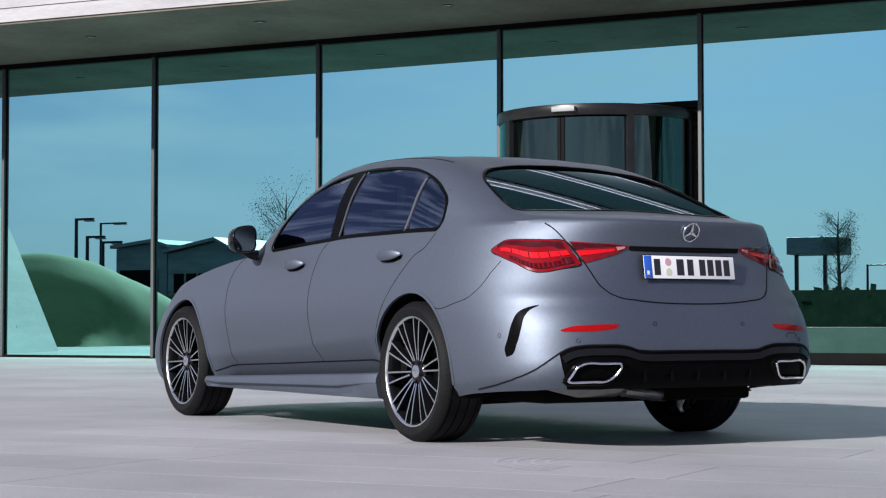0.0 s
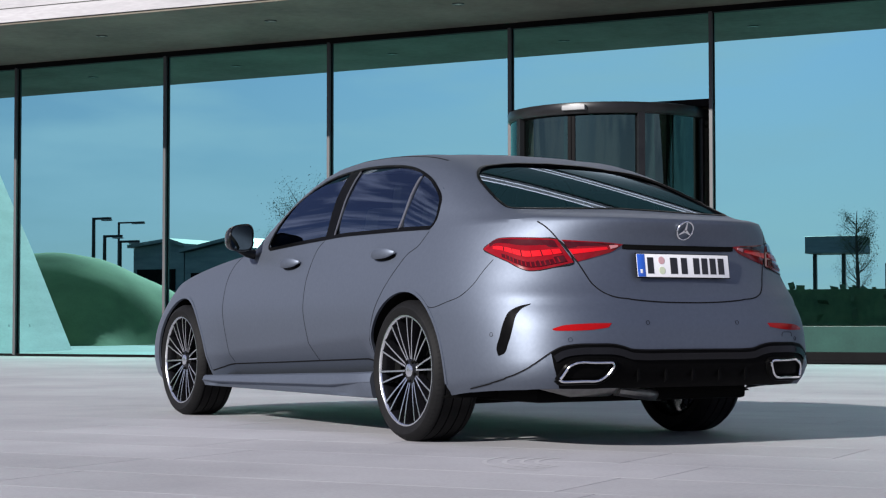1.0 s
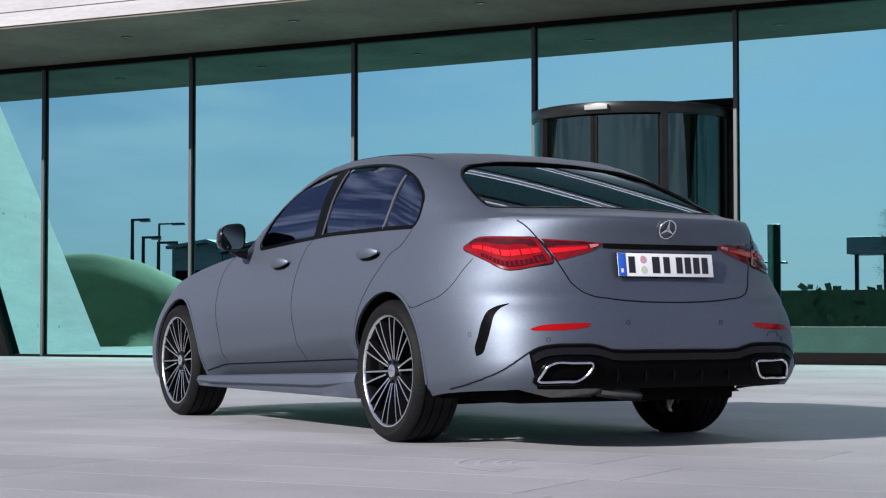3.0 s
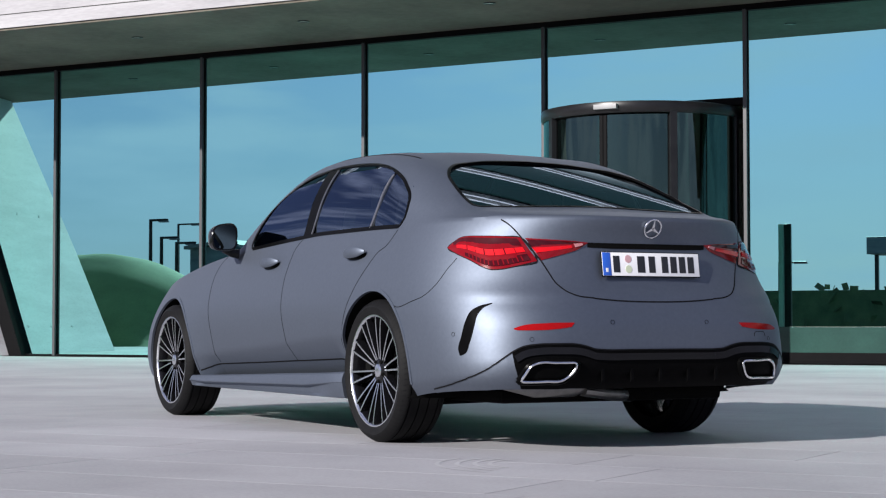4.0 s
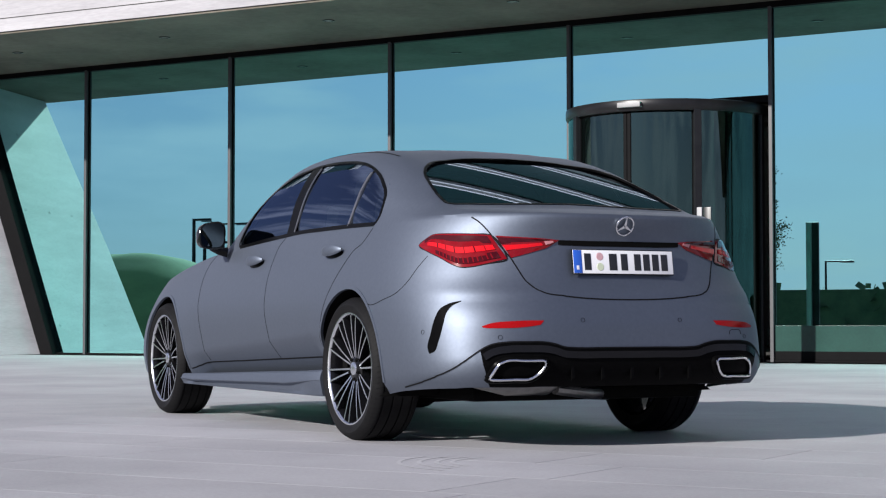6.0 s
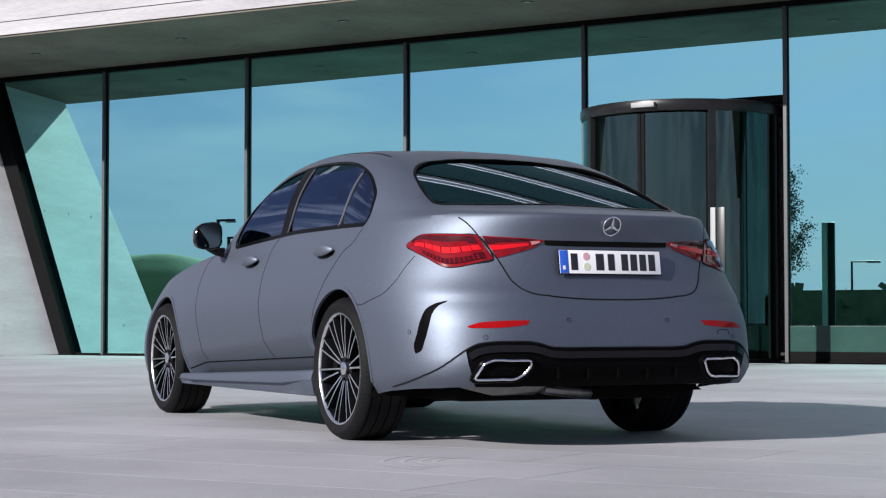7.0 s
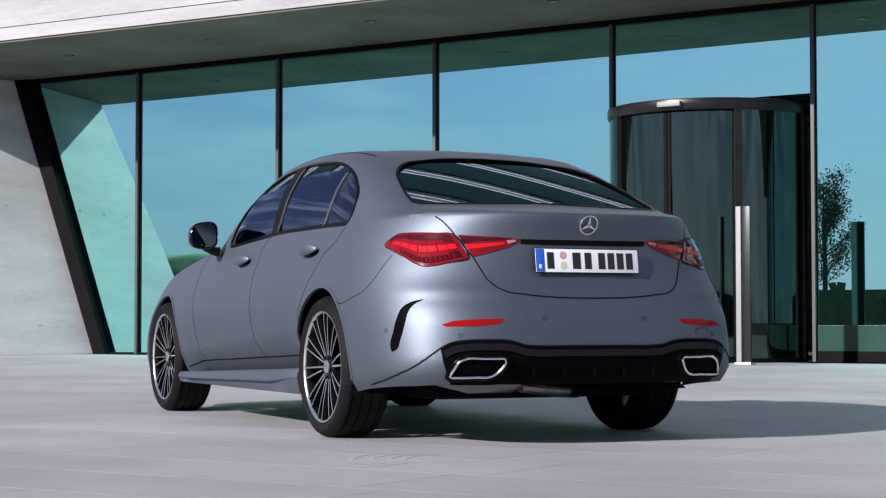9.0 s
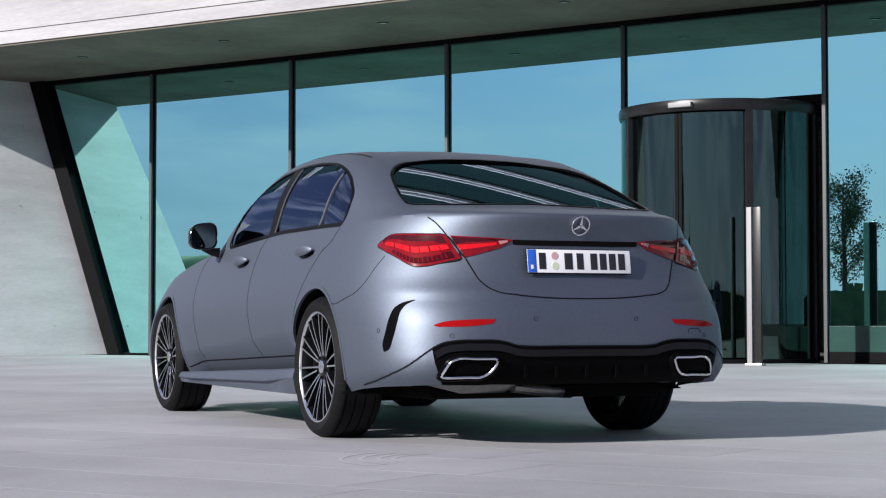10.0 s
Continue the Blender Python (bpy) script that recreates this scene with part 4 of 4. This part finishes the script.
        part("arch_lip", ribbon([tuple(p) for p in lip], 0.016, 0.003, 80, depth=0.014), PAINT, body)
part("floor_pan", box(-0.6, -0.7, 0.2, 0.6, 3.4, 0.26, 0.02), LINER, body, "dark floor pan")
part("floor_pan", box(-0.85, 0.42, 0.195, 0.85, 2.45, 0.24, 0.01), LINER, body, "dark floor pan")
part("floor_pan", box(-0.66, 3.3, 0.23, 0.66, 3.5, 0.27, 0.01), LINER, body)
part("silencer", tube([(-0.66, -0.8, 0.30), (-0.5, -0.82, 0.285), (-0.3, -0.82, 0.285), (-0.2, -0.8, 0.3)], [0.03, 0.055, 0.055, 0.03], 16), DISC, body, "steel silencer")
part("exhaust_pipe", tube([(-0.25, -0.82, 0.26), (-0.05, -0.78, 0.235), (0.15, -0.6, 0.22), (0.2, 0.2, 0.2)], 0.03, 10), DISC, body)
part("suspension_arm", tube([(-0.7, 0.0, 0.2), (0.0, -0.1, 0.22), (0.7, 0.0, 0.2)], 0.035, 8), LINER, body)


def spoke_mesh(a):
    """A slim spoke with a polished face and dark flanks."""
    b = bmesh.new()
    prof = []
    for t in np.linspace(0, 1, 7):
        r = 0.055 + 0.198 * t
        x = -0.02 * (1 - t) ** 1.5 + 0.006 * t
        w = 0.0046 + 0.0016 * abs(t - 0.4)
        prof.append((r, x, w))
    rows = []
    for r, x, w in prof:
        rows.append(((x - 0.04, -w * 1.5, r), (x - 0.004, -w, r), (x, -w * 0.8, r), (x, w * 0.8, r), (x - 0.004, w, r), (x - 0.04, w * 1.5, r)))
    grid_mesh(rows, b)
    bmesh.ops.recalc_face_normals(b, faces=b.faces)
    me = finish(b, "spoke", ALLOY_BLACK, True, 25)
    me.materials.append(POLISHED)
    for p in me.polygons:
        if abs(p.normal.x) > 0.8:
            p.material_index = 1
    return me


SPOKE = spoke_mesh(0)


def wheel(x, y, side, width):
    w = new("wheel")
    w.parent = car
    w.matrix_basis = pose(x, y, 0.335, 0, 0, 0 if side > 0 else 180)
    h = width / 2
    prof = [(0.255, -h + 0.015), (0.268, -h + 0.004), (0.3, -h - 0.004), (0.32, -h + 0.008), (0.331, -h + 0.026)]
    for k in range(4):
        g = -h + 0.045 + k * (width - 0.09) / 3
        prof += [(0.335, g - 0.022 if k else -h + 0.034), (0.335, g - 0.004), (0.328, g - 0.003), (0.328, g + 0.003), (0.335, g + 0.004)]
    prof += [(0.335, h - 0.034), (0.331, h - 0.026), (0.32, h - 0.008), (0.3, h + 0.004), (0.268, h - 0.004), (0.255, h - 0.015)]
    tyre = part("tyre", lathe(prof, 96, "x"), RUBBER, w, "black low-profile tyre", angle=40)
    b = bmesh.new()
    for i in range(80):
        for sg in (-1, 1):
            rows = []
            for xx, rr in ((h - 0.062, 0.3352), (h - 0.034, 0.3353), (h - 0.026, 0.3315), (h - 0.008, 0.3207), (h + 0.001, 0.309)):
                pair = []
                for d in (-0.0022, 0.0022):
                    a = 2 * math.pi * (i + 0.5 * (sg > 0)) / 80 + d / 0.33 + (h - xx) * 1.2 * sg
                    pair.append((sg * xx, rr * math.cos(a), rr * math.sin(a)))
                rows.append(pair)
            grid_mesh(rows, b)
    tagged(part("tread_pattern", b, SEAM, tyre, smooth=False), kind="stuff")
    part("rim_barrel", lathe([(0.256, h - 0.012), (0.25, h - 0.02), (0.243, h - 0.04), (0.236, 0.02), (0.23, -h + 0.05), (0.24, -h + 0.02), (0.256, -h + 0.012)], 64, "x"), ALLOY_BLACK, w)
    part("rim_lip", lathe([(0.251, h - 0.016), (0.254, h - 0.009), (0.258, h - 0.006), (0.264, h - 0.006), (0.267, h - 0.01)], 80, "x"), POLISHED, w, "polished rim lip")
    part("brake_disc", lathe([(0.09, 0.04), (0.172, 0.04), (0.174, 0.03), (0.172, 0.015), (0.09, 0.015)], 48, "x"), ROTOR, w)
    part("brake_hub", lathe([(0.0, 0.055), (0.075, 0.05), (0.09, 0.03)], 32, "x"), LINER, w)
    part("caliper", lathe([(0.125, 0.065), (0.185, 0.065), (0.19, 0.04), (0.19, 0.0)], 16, "x", a0=120, a1=200), LINER, w)
    part("hub", lathe([(0.0, h - 0.032), (0.034, h - 0.03), (0.05, h - 0.033), (0.068, h - 0.045), (0.07, h - 0.09)], 40, "x"), ALLOY_BLACK, w)
    part("hub_cap", lathe([(0.0, h - 0.024), (0.024, h - 0.024), (0.03, h - 0.026), (0.033, h - 0.032)], 32, "x"), POLISHED, w, "chrome hub cap")
    for k in range(5):
        a = 2 * math.pi * (k + 0.5) / 5
        part("wheel_bolt", lathe([(0, h - 0.026), (0.008, h - 0.026), (0.009, h - 0.045)], 10, "x"), LINER, w).location = (0, 0.05 * math.sin(a), 0.05 * math.cos(a))
    for k in range(20):
        a = 18 * k + (2.6 if k % 2 else -2.6)
        s = new("spoke", SPOKE)
        s.parent = w
        s.matrix_basis = Matrix.Translation((h - 0.016, 0, 0)) @ Matrix.Rotation(radians(a), 4, "X")
    return w


for y in (0.0, 2.865):
    for side in (-1, 1):
        wheel(side * 0.782, y, side, 0.235)

# cabin
def seat(x, y, w, bench=False):
    b = box(x - w / 2, y - 0.05, 0.45, x + w / 2, y + 0.5, 0.62, 0.05)
    part("seat_cushion", b, LEATHER, body)
    b = box(x - w / 2, -0.07, 0.0, x + w / 2, 0.09, 0.62, 0.05)
    part("seat_back", b, LEATHER, body).matrix_basis = pose(0, y - 0.02, 0.56, 16)
    for k in ((x - w / 3, x, x + w / 3) if bench else (x,)):
        part("headrest", box(k - 0.12, -0.05, 0, k + 0.12, 0.05, 0.17, 0.04), LEATHER, body).matrix_basis = pose(0, y - 0.19, 1.08 if bench else 1.13, 10)


seat(-0.37, 1.05, 0.5)
seat(0.37, 1.05, 0.5)
seat(0.0, 0.42, 1.25, True)
part("parcel_shelf", box(-0.6, -0.5, 0.98, 0.6, 0.05, 1.01, 0.01), LEATHER, body)
part("dashboard", box(-0.72, 1.75, 0.7, 0.72, 2.25, 0.98, 0.06), LEATHER, body)
wheel_ring = [(0.18 * math.cos(a), 0, 0.18 * math.sin(a)) for a in np.linspace(0, 2 * math.pi, 40, endpoint=False)]
part("steering_wheel", tube(wheel_ring, 0.016, 8, closed=True), LEATHER, body).matrix_basis = pose(-0.37, 1.62, 0.93, -25)

# ---- pavilion: revolving door, lamps, interior ----
DOOR_GLASS = glass_material("dark_door_glass", (0.08, 0.26, 0.2), (0.55, 0.85, 0.75), 2.1)
DARK_METAL = grain(material("dark_bronze_metal", (0.01, 0.01, 0.011), 0.3, 0.0, Specular_IOR_Level=0.3), 6, (0.006, 0.006, 0.007), (0.013, 0.013, 0.014), 0.02)
PALE_METAL = grain(material("pale_aluminium", (0.4, 0.4, 0.4), 0.6, 0.3), 4, (0.19, 0.19, 0.195), (0.25, 0.25, 0.255), 0.03, (1, 1, 0.2))
DR, DCX, DCY, DH = 1.4, -1.55, 0.0, 3.58
door = thing("revolving_door", "dark glass revolving door drum with black canopy", "revolving door", m=FRONT @ Matrix.Translation((DCX, DCY, 0)))
part("canopy", lathe([(0.0, DH - 0.02), (DR - 0.02, DH - 0.02), (DR + 0.03, DH - 0.03), (DR + 0.04, DH - 0.06), (DR + 0.04, DH - 0.15), (DR + 0.02, DH - 0.18), (0, DH - 0.18)], 72), DARK_METAL, door, "black drum canopy")
part("base_ring", lathe([(DR - 0.06, 0.0), (DR + 0.02, 0.0), (DR + 0.02, 0.05), (DR - 0.06, 0.06)], 72), FRAME, door)


def arc_pane(a0, a1, r, z0, z1, t=0.012):
    return lathe([(r, z0), (r, z1), (r - t, z1), (r - t, z0), (r, z0)], 20, "z", a0=a0, a1=a1)


for a0, a1 in ((180, 229), (-49, 0)):
    part("side_pane", arc_pane(a0, a1, DR, 0.06, DH - 0.18), DOOR_GLASS, door)
for a0, a1 in ((230.6, 269.4), (270.6, 309.4)):
    leaf = part("door_leaf", arc_pane(a0, a1, DR - 0.05, 0.08, DH - 0.2), DOOR_GLASS, door, "curved glass door leaf")
    for a in (a0 + 0.6, a1 - 0.6):
        c, s = math.cos(radians(a)), math.sin(radians(a))
        part("leaf_stile", box(-0.025, -0.02, 0.08, 0.025, 0.02, DH - 0.2, 0.004), FRAME, leaf, smooth=False).matrix_basis = Matrix.Translation(((DR - 0.055) * c, (DR - 0.055) * s, 0)) @ Matrix.Rotation(radians(a + 90), 4, "Z")
for a in (180, 229.8, 310.2, 360):
    c, s = math.cos(radians(a)), math.sin(radians(a))
    part("post", box(-0.05, -0.035, 0.0, 0.05, 0.035, DH - 0.1, 0.006), DARK_METAL, door, smooth=False).matrix_basis = Matrix.Translation(((DR - 0.005) * c, (DR - 0.005) * s, 0)) @ Matrix.Rotation(radians(a + 90), 4, "Z")
for k in range(3):
    wing_leaf = part("inner_wing", box(0.06, -0.01, 0.04, DR - 0.12, 0.01, DH - 0.25), DOOR_GLASS, door, smooth=False)
    wing_leaf.matrix_basis = pose(0, 0, 0, 0, 0, 35 + 120 * k)
part("centre_column", lathe([(0.06, 0), (0.06, DH - 0.2)], 20), FRAME, door)
part("sensor_box", box(-0.17, -0.04, -0.035, 0.17, 0.04, 0.035, 0.012), PALE_METAL, door, "pale sensor box").matrix_basis = pose(0.08, -DR - 0.05, DH - 0.1)
guard = thing("door_guard_post", "pale aluminium guard post beside the revolving door", "post", m=FRONT @ pose(-0.2, -2.05, 0))
part("upright", box(-0.035, -0.05, 0.03, 0.035, 0.05, 2.02, 0.006), PALE_METAL, guard)
part("side_blade", box(0.045, -0.02, 0.03, 0.15, 0.02, 2.02, 0.004), DARK_METAL, guard)
part("foot_plate", box(-0.06, -0.07, 0.0, 0.17, 0.07, 0.03, 0.004), STEEL, guard)
placed("door_header", box(-3.06, -0.02, 3.58, -0.036, 0.18, 3.68, 0.004), FRAME, "black steel header over the revolving door", "header", "structure")

LAMP_RING = material("lamp_ring", (0.02, 0.02, 0.02), 0.4, 0.5)
LAMP_GLASS = material("lamp_lens", (0.5, 0.48, 0.45), 0.2)
spot = thing("downlight", "small round recessed downlight, switched off", "ceiling light", "downlights in the soffit", m=FRONT @ pose(-12.25, -1.84, SOFFIT_Z - 0.03))
part("ring", lathe([(0.06, 0.0), (0.06, -0.012), (0.085, -0.012), (0.09, -0.004), (0.09, 0.0)], 32), LAMP_RING, spot)
part("lens", lathe([(0.0, -0.004), (0.058, -0.006), (0.06, 0.0)], 24), LAMP_GLASS, spot)
for k in range(1, 6):
    copy_thing(spot, FRONT @ pose(-12.25 + 3.07 * k, -1.84, SOFFIT_Z - 0.03))

# upper storeys: set back glass with pairs of pale ledges
placed("upper_glass", box(-30, 3.0, SOFFIT_Z + 2.6, 40, 3.3, 26), material("upper_dark_glass", (0.01, 0.035, 0.032), 0.08), "dark green glazed upper storeys", "glass wall", "structure")
LEDGE = material("pale_ledge", (0.75, 0.75, 0.75), 0.6)
for k in range(8):
    for d in (0, 0.3):
        placed("trim", box(-30, 2.72, 8.3 + 2.3 * k + d, 40, 2.99, 8.38 + 2.3 * k + d), LEDGE, "pale horizontal ledge on the upper storeys", "ledge", "structure")

# ---- beyond the plaza, as the glass mirrors it ----
ASPHALT = grain(material("asphalt", (0.05, 0.05, 0.05), 0.85), 0.4, (0.04, 0.04, 0.042), (0.065, 0.065, 0.066), 0.3, fine=60)
HEDGE = grain(material("hedge_leaf", (0.05, 0.08, 0.04), 0.8), 2, (0.03, 0.055, 0.03), (0.1, 0.14, 0.07), 0.6, fine=30)
DARKWALL = grain(material("dark_cladding", (0.06, 0.07, 0.08), 0.6), 0.5, (0.1, 0.13, 0.14), (0.2, 0.24, 0.25), 0.1, (1, 1, 5))
BARK = grain(material("bark", (0.07, 0.06, 0.05), 0.9), 6, (0.05, 0.042, 0.035), (0.1, 0.085, 0.07), 0.5)
LEAF = grain(material("leaf_green", (0.06, 0.09, 0.03), 0.7), 3, (0.04, 0.065, 0.02), (0.09, 0.12, 0.045))
placed("road", box(-400, -300, -0.011, 200, -27, 0.003), ASPHALT, "dark asphalt beyond the plaza", "road", "structure")
LAWN = grain(material("dull_lawn", (0.05, 0.08, 0.035), 0.9), 0.6, (0.03, 0.05, 0.022), (0.07, 0.105, 0.045), 0.5, fine=20)
placed("lawn", box(-120, -27, -0.02, -5.0, -11.5, 0.012), LAWN, "dull green lawn beside the plaza", "lawn", "structure")
rng = random.Random(4)


def hedge(x0, x1, y, h):
    b = bmesh.new()
    for k in range(int((x1 - x0) * 14)):
        p = Vector((rng.uniform(x0, x1), y + rng.uniform(-0.6, 0.6), rng.uniform(0.1, h)))
        s = rng.uniform(0.1, 0.28)
        n = Vector((rng.uniform(-1, 1), rng.uniform(-1, 1), rng.uniform(-0.3, 1))).normalized()
        u = n.orthogonal().normalized() * s
        w = n.cross(u)
        b.faces.new([b.verts.new(p + a) for a in (u, w, -u, -w)])
    box(x0, y - 0.5, 0, x1, y + 0.5, h - 0.15, 0, b)
    return placed("hedge", b, HEDGE, "dense dark clipped hedge at the plaza's edge", "hedge", "stuff")


hedge(-75, 40, -34, 1.75)


def mast(x, y, h, arm):
    m = thing("street_lamp", "tall slim street lamp with a flat arm", "street lamp", "street lamps beyond the plaza", m=FRONT @ pose(x, y, 0))
    part("pole", tube([(0, 0, 0), (0, 0, h)], [0.12, 0.09], 8), DARK_METAL, m)
    part("arm", box(min(0, arm), -0.1, h - 0.12, max(0, arm), 0.1, h, 0.02), DARK_METAL, m)
    part("head", box(arm * 0.55, -0.16, h - 0.19, arm, 0.16, h - 0.12, 0.02), PALE_METAL, m)


def tree(x, y, h, spread, bare, seed):
    r = random.Random(seed)
    t = thing("tree", "sparse deciduous tree beyond the plaza" if bare else "leafy tree beyond the plaza", "tree", "trees beyond the plaza", m=FRONT @ pose(x, y, 0))
    b = tube([(0, 0, 0), (0.1, 0, h * 0.4), (0, 0.1, h * 0.75), (0.05, 0, h)], [h * 0.022, h * 0.017, h * 0.01, 0.02], 8)
    tips = []
    for k in range(34):
        z0 = h * r.uniform(0.25, 0.9)
        a = r.uniform(0, 6.28)
        l = spread * (1.1 - 0.75 * (z0 / h - 0.25)) * r.uniform(0.6, 1.0)
        p0 = Vector((0, 0, z0))
        p2 = p0 + Vector((math.cos(a) * l, math.sin(a) * l, l * r.uniform(0.7, 1.5)))
        p1 = (p0 + p2) / 2 + Vector((0, 0, -0.06 * l))
        tube([p0, p1, p2], [h * 0.004, h * 0.0025, 0.008], 5, b)
        tips += [p1, (p1 + p2) / 2, p2]
    part("trunk", b, BARK, t)
    c = bmesh.new()
    for p in tips:
        for k in range(60 if bare else 70):
            q = p + Vector((r.gauss(0, 1), r.gauss(0, 1), r.gauss(0, 0.8))) * spread * 0.14
            s = r.uniform(0.05, 0.12) * (h / 8) * (0.4 if bare else 0.75)
            n = Vector((r.uniform(-1, 1), r.uniform(-1, 1), r.uniform(-1, 1))).normalized()
            u = n.orthogonal().normalized() * s
            w = n.cross(u) * 0.6
            c.faces.new([c.verts.new(q + d) for d in (u, w, -u, -w)])
    part("crown", c, LEAF, t, smooth=False)


GRASS = grain(material("mown_grass", (0.07, 0.13, 0.03), 0.9), 0.8, (0.08, 0.14, 0.06), (0.16, 0.25, 0.11), 0.8, fine=25)
bank_top = spline((-34.0, 1.9), (-27.0, 2.3), (-24.0, 2.38), (-22.5, 2.4), (-21.0, 2.1), (-19.8, 1.55), (-18.9, 0.7), (-18.3, -0.1))
rows = []
for x in np.linspace(-34, -18.3, 50):
    rows.append([(x + 0.15 * noise.noise(Vector((x * 0.5, t * 4, 2))), -10.0 - 7 * t, float(bank_top(x)) * math.sin(math.pi * min(1, max(0, t))) ** 0.6 + 0.05 * noise.noise(Vector((x, t * 8, 0))) - 0.02) for t in np.linspace(0, 1, 24)])
placed("grass_bank", grid_mesh(rows), GRASS, "sunlit mown grass bank beside the plaza", "grass bank", "stuff", True)
mast(-51.6, -52.3, 6.05, 1.1)
mast(-78.2, -89.5, 8.3, 2.4)
mast(-50.8, -52.2, 5.1, 1.1)
mast(-49.8, -52.2, 4.8, 1.2)
mast(-26.2, -121.2, 5.2, 3.0)
mast(-40.4, -121.8, 5.6, 2.4)
tree(-28.6, -121.3, 9.5, 1.9, True, 3)
tree(-46.6, -120.8, 12.5, 3.0, False, 5)
tree(-82.3, -123.7, 12.8, 4.5, True, 8)


def low_building(x0, x1, y, h, ridge):
    t = thing("low_building", "low dark clad building beyond the plaza", "building", m=FRONT @ pose((x0 + x1) / 2, y, 0))
    w = (x1 - x0) / 2
    part("wall", prism([(-w, 0), (w, 0), (w, h), (w * 0.5, h + ridge), (-w, h)], -5, 5, "y"), DARKWALL, t, smooth=False)
    part("roof", prism([(-w - 0.2, h + 0.03), (w * 0.5, h + ridge + 0.03), (w + 0.2, h + 0.03), (w + 0.2, h + 0.2), (w * 0.5, h + ridge + 0.2), (-w - 0.2, h + 0.2)], -5.3, 5.3, "y"), DARKWALL, t, smooth=False)
    for k in range(4):
        win = part("window", box(-w + 0.35 * w + k * 0.38 * w - 0.3, 4.98, h * 0.5, -w + 0.35 * w + k * 0.38 * w + 0.3, 5.05, h * 0.75, 0.01), FRAME, t, smooth=False)


low_building(-49.6, -46.4, -58.1, 4.4, 0.3)
low_building(-46.2, -42.2, -57.9, 4.1, 0.6)
kiosk = thing("kiosk", "dark flat-roofed kiosk on slim posts", "kiosk", m=FRONT @ pose(-30.7, -123.4, 0))
part("roof_box", box(-2.2, -2, 6.1, 2.2, 2, 7.5, 0.05), DARKWALL, kiosk, smooth=False)
for x in (-1.9, 0.5):
    part("post", box(x - 0.15, -0.15, 0, x + 0.15, 0.15, 6.1), DARK_METAL, kiosk, smooth=False)


# faint scuffs of turning tyres
SCUFF = grain(material("tyre_scuff", (0.3, 0.3, 0.31), 0.7), 4, (0.31, 0.307, 0.322), (0.38, 0.376, 0.392), 0.0)
scuff = thing("tyre_scuff", "faint curved tyre scuff on the pale slabs", "tyre mark", m=pose(-0.78, -1.55, 0.0012, 0, 0, 150))
for k, rad in enumerate((0.3, 0.36, 0.43, 0.51)):
    part("arc", lathe([(rad, 0.0), (rad + 0.02, 0.0)], 30, "z", a0=-50 + 6 * k, a1=40 + 4 * k), SCUFF, scuff)


# ---- paving slabs ----
def slab_material():
    m = PAVING
    nt = m.node_tree
    tc = next(n for n in nt.nodes if n.type == "TEX_COORD")
    mp = next(n for n in nt.nodes if n.type == "MAPPING")
    geo = nt.nodes.new("ShaderNodeNewGeometry")
    nt.links.new(geo.outputs["Position"], mp.inputs["Vector"])
    ramp = next(n for n in nt.nodes if n.type == "VALTORGB")
    info = nt.nodes.new("ShaderNodeObjectInfo")
    mr = nt.nodes.new("ShaderNodeMapRange")
    mr.inputs["To Min"].default_value, mr.inputs["To Max"].default_value = 0.93, 1.05
    nt.links.new(info.outputs["Random"], mr.inputs[0])
    mul = nt.nodes.new("ShaderNodeVectorMath")
    mul.operation = "SCALE"
    nt.links.new(ramp.outputs[0], mul.inputs[0])
    nt.links.new(mr.outputs[0], mul.inputs["Scale"])
    nt.links.new(mul.outputs[0], nt.nodes["Principled BSDF"].inputs["Base Color"])


slab_material()
SW, SL, GAP = 0.62, 2.1, 0.0045
slab_mesh = finish(box(-SL / 2 + GAP / 2, -SW / 2 + GAP / 2, -0.03, SL / 2 - GAP / 2, SW / 2 - GAP / 2, 0.0), "slab", PAVING, False)
plaza = thing("pavement", "pale smooth stone slabs in long running courses", "pavement", kind="structure", m=FRONT)
rng = random.Random(9)
count = 0
V, Fc = [], []
for i in range(-2, 44):
    y = -i * SW
    off = rng.uniform(0, SL)
    for k in range(-24, 24):
        x = k * SL + off
        if y > -0.1 or y < -27:
            continue
        near = -9 < x < 10 and -24 < y < -12.0
        if near and count < 300:
            s = new("slab", slab_mesh)
            s.parent = plaza
            s.location = (x, y - SW / 2, 0)
            count += 1
        else:
            a, c, d, e = x - SL / 2 + GAP / 2, x + SL / 2 - GAP / 2, y - SW + GAP / 2, y - GAP / 2
            n = len(V)
            V += [(a, d, 0), (c, d, 0), (c, e, 0), (a, e, 0), (a, d, -0.03), (c, d, -0.03), (c, e, -0.03), (a, e, -0.03)]
            Fc += [(n, n + 1, n + 2, n + 3), (n, n + 4, n + 5, n + 1), (n + 1, n + 5, n + 6, n + 2), (n + 2, n + 6, n + 7, n + 3), (n + 3, n + 7, n + 4, n)]
me = bpy.data.meshes.new("far_slabs")
me.from_pydata(V, [], Fc)
me.materials.append(PAVING)
rest = new("far_slabs", me)
rest.parent = plaza
rest["kind"] = "stuff"
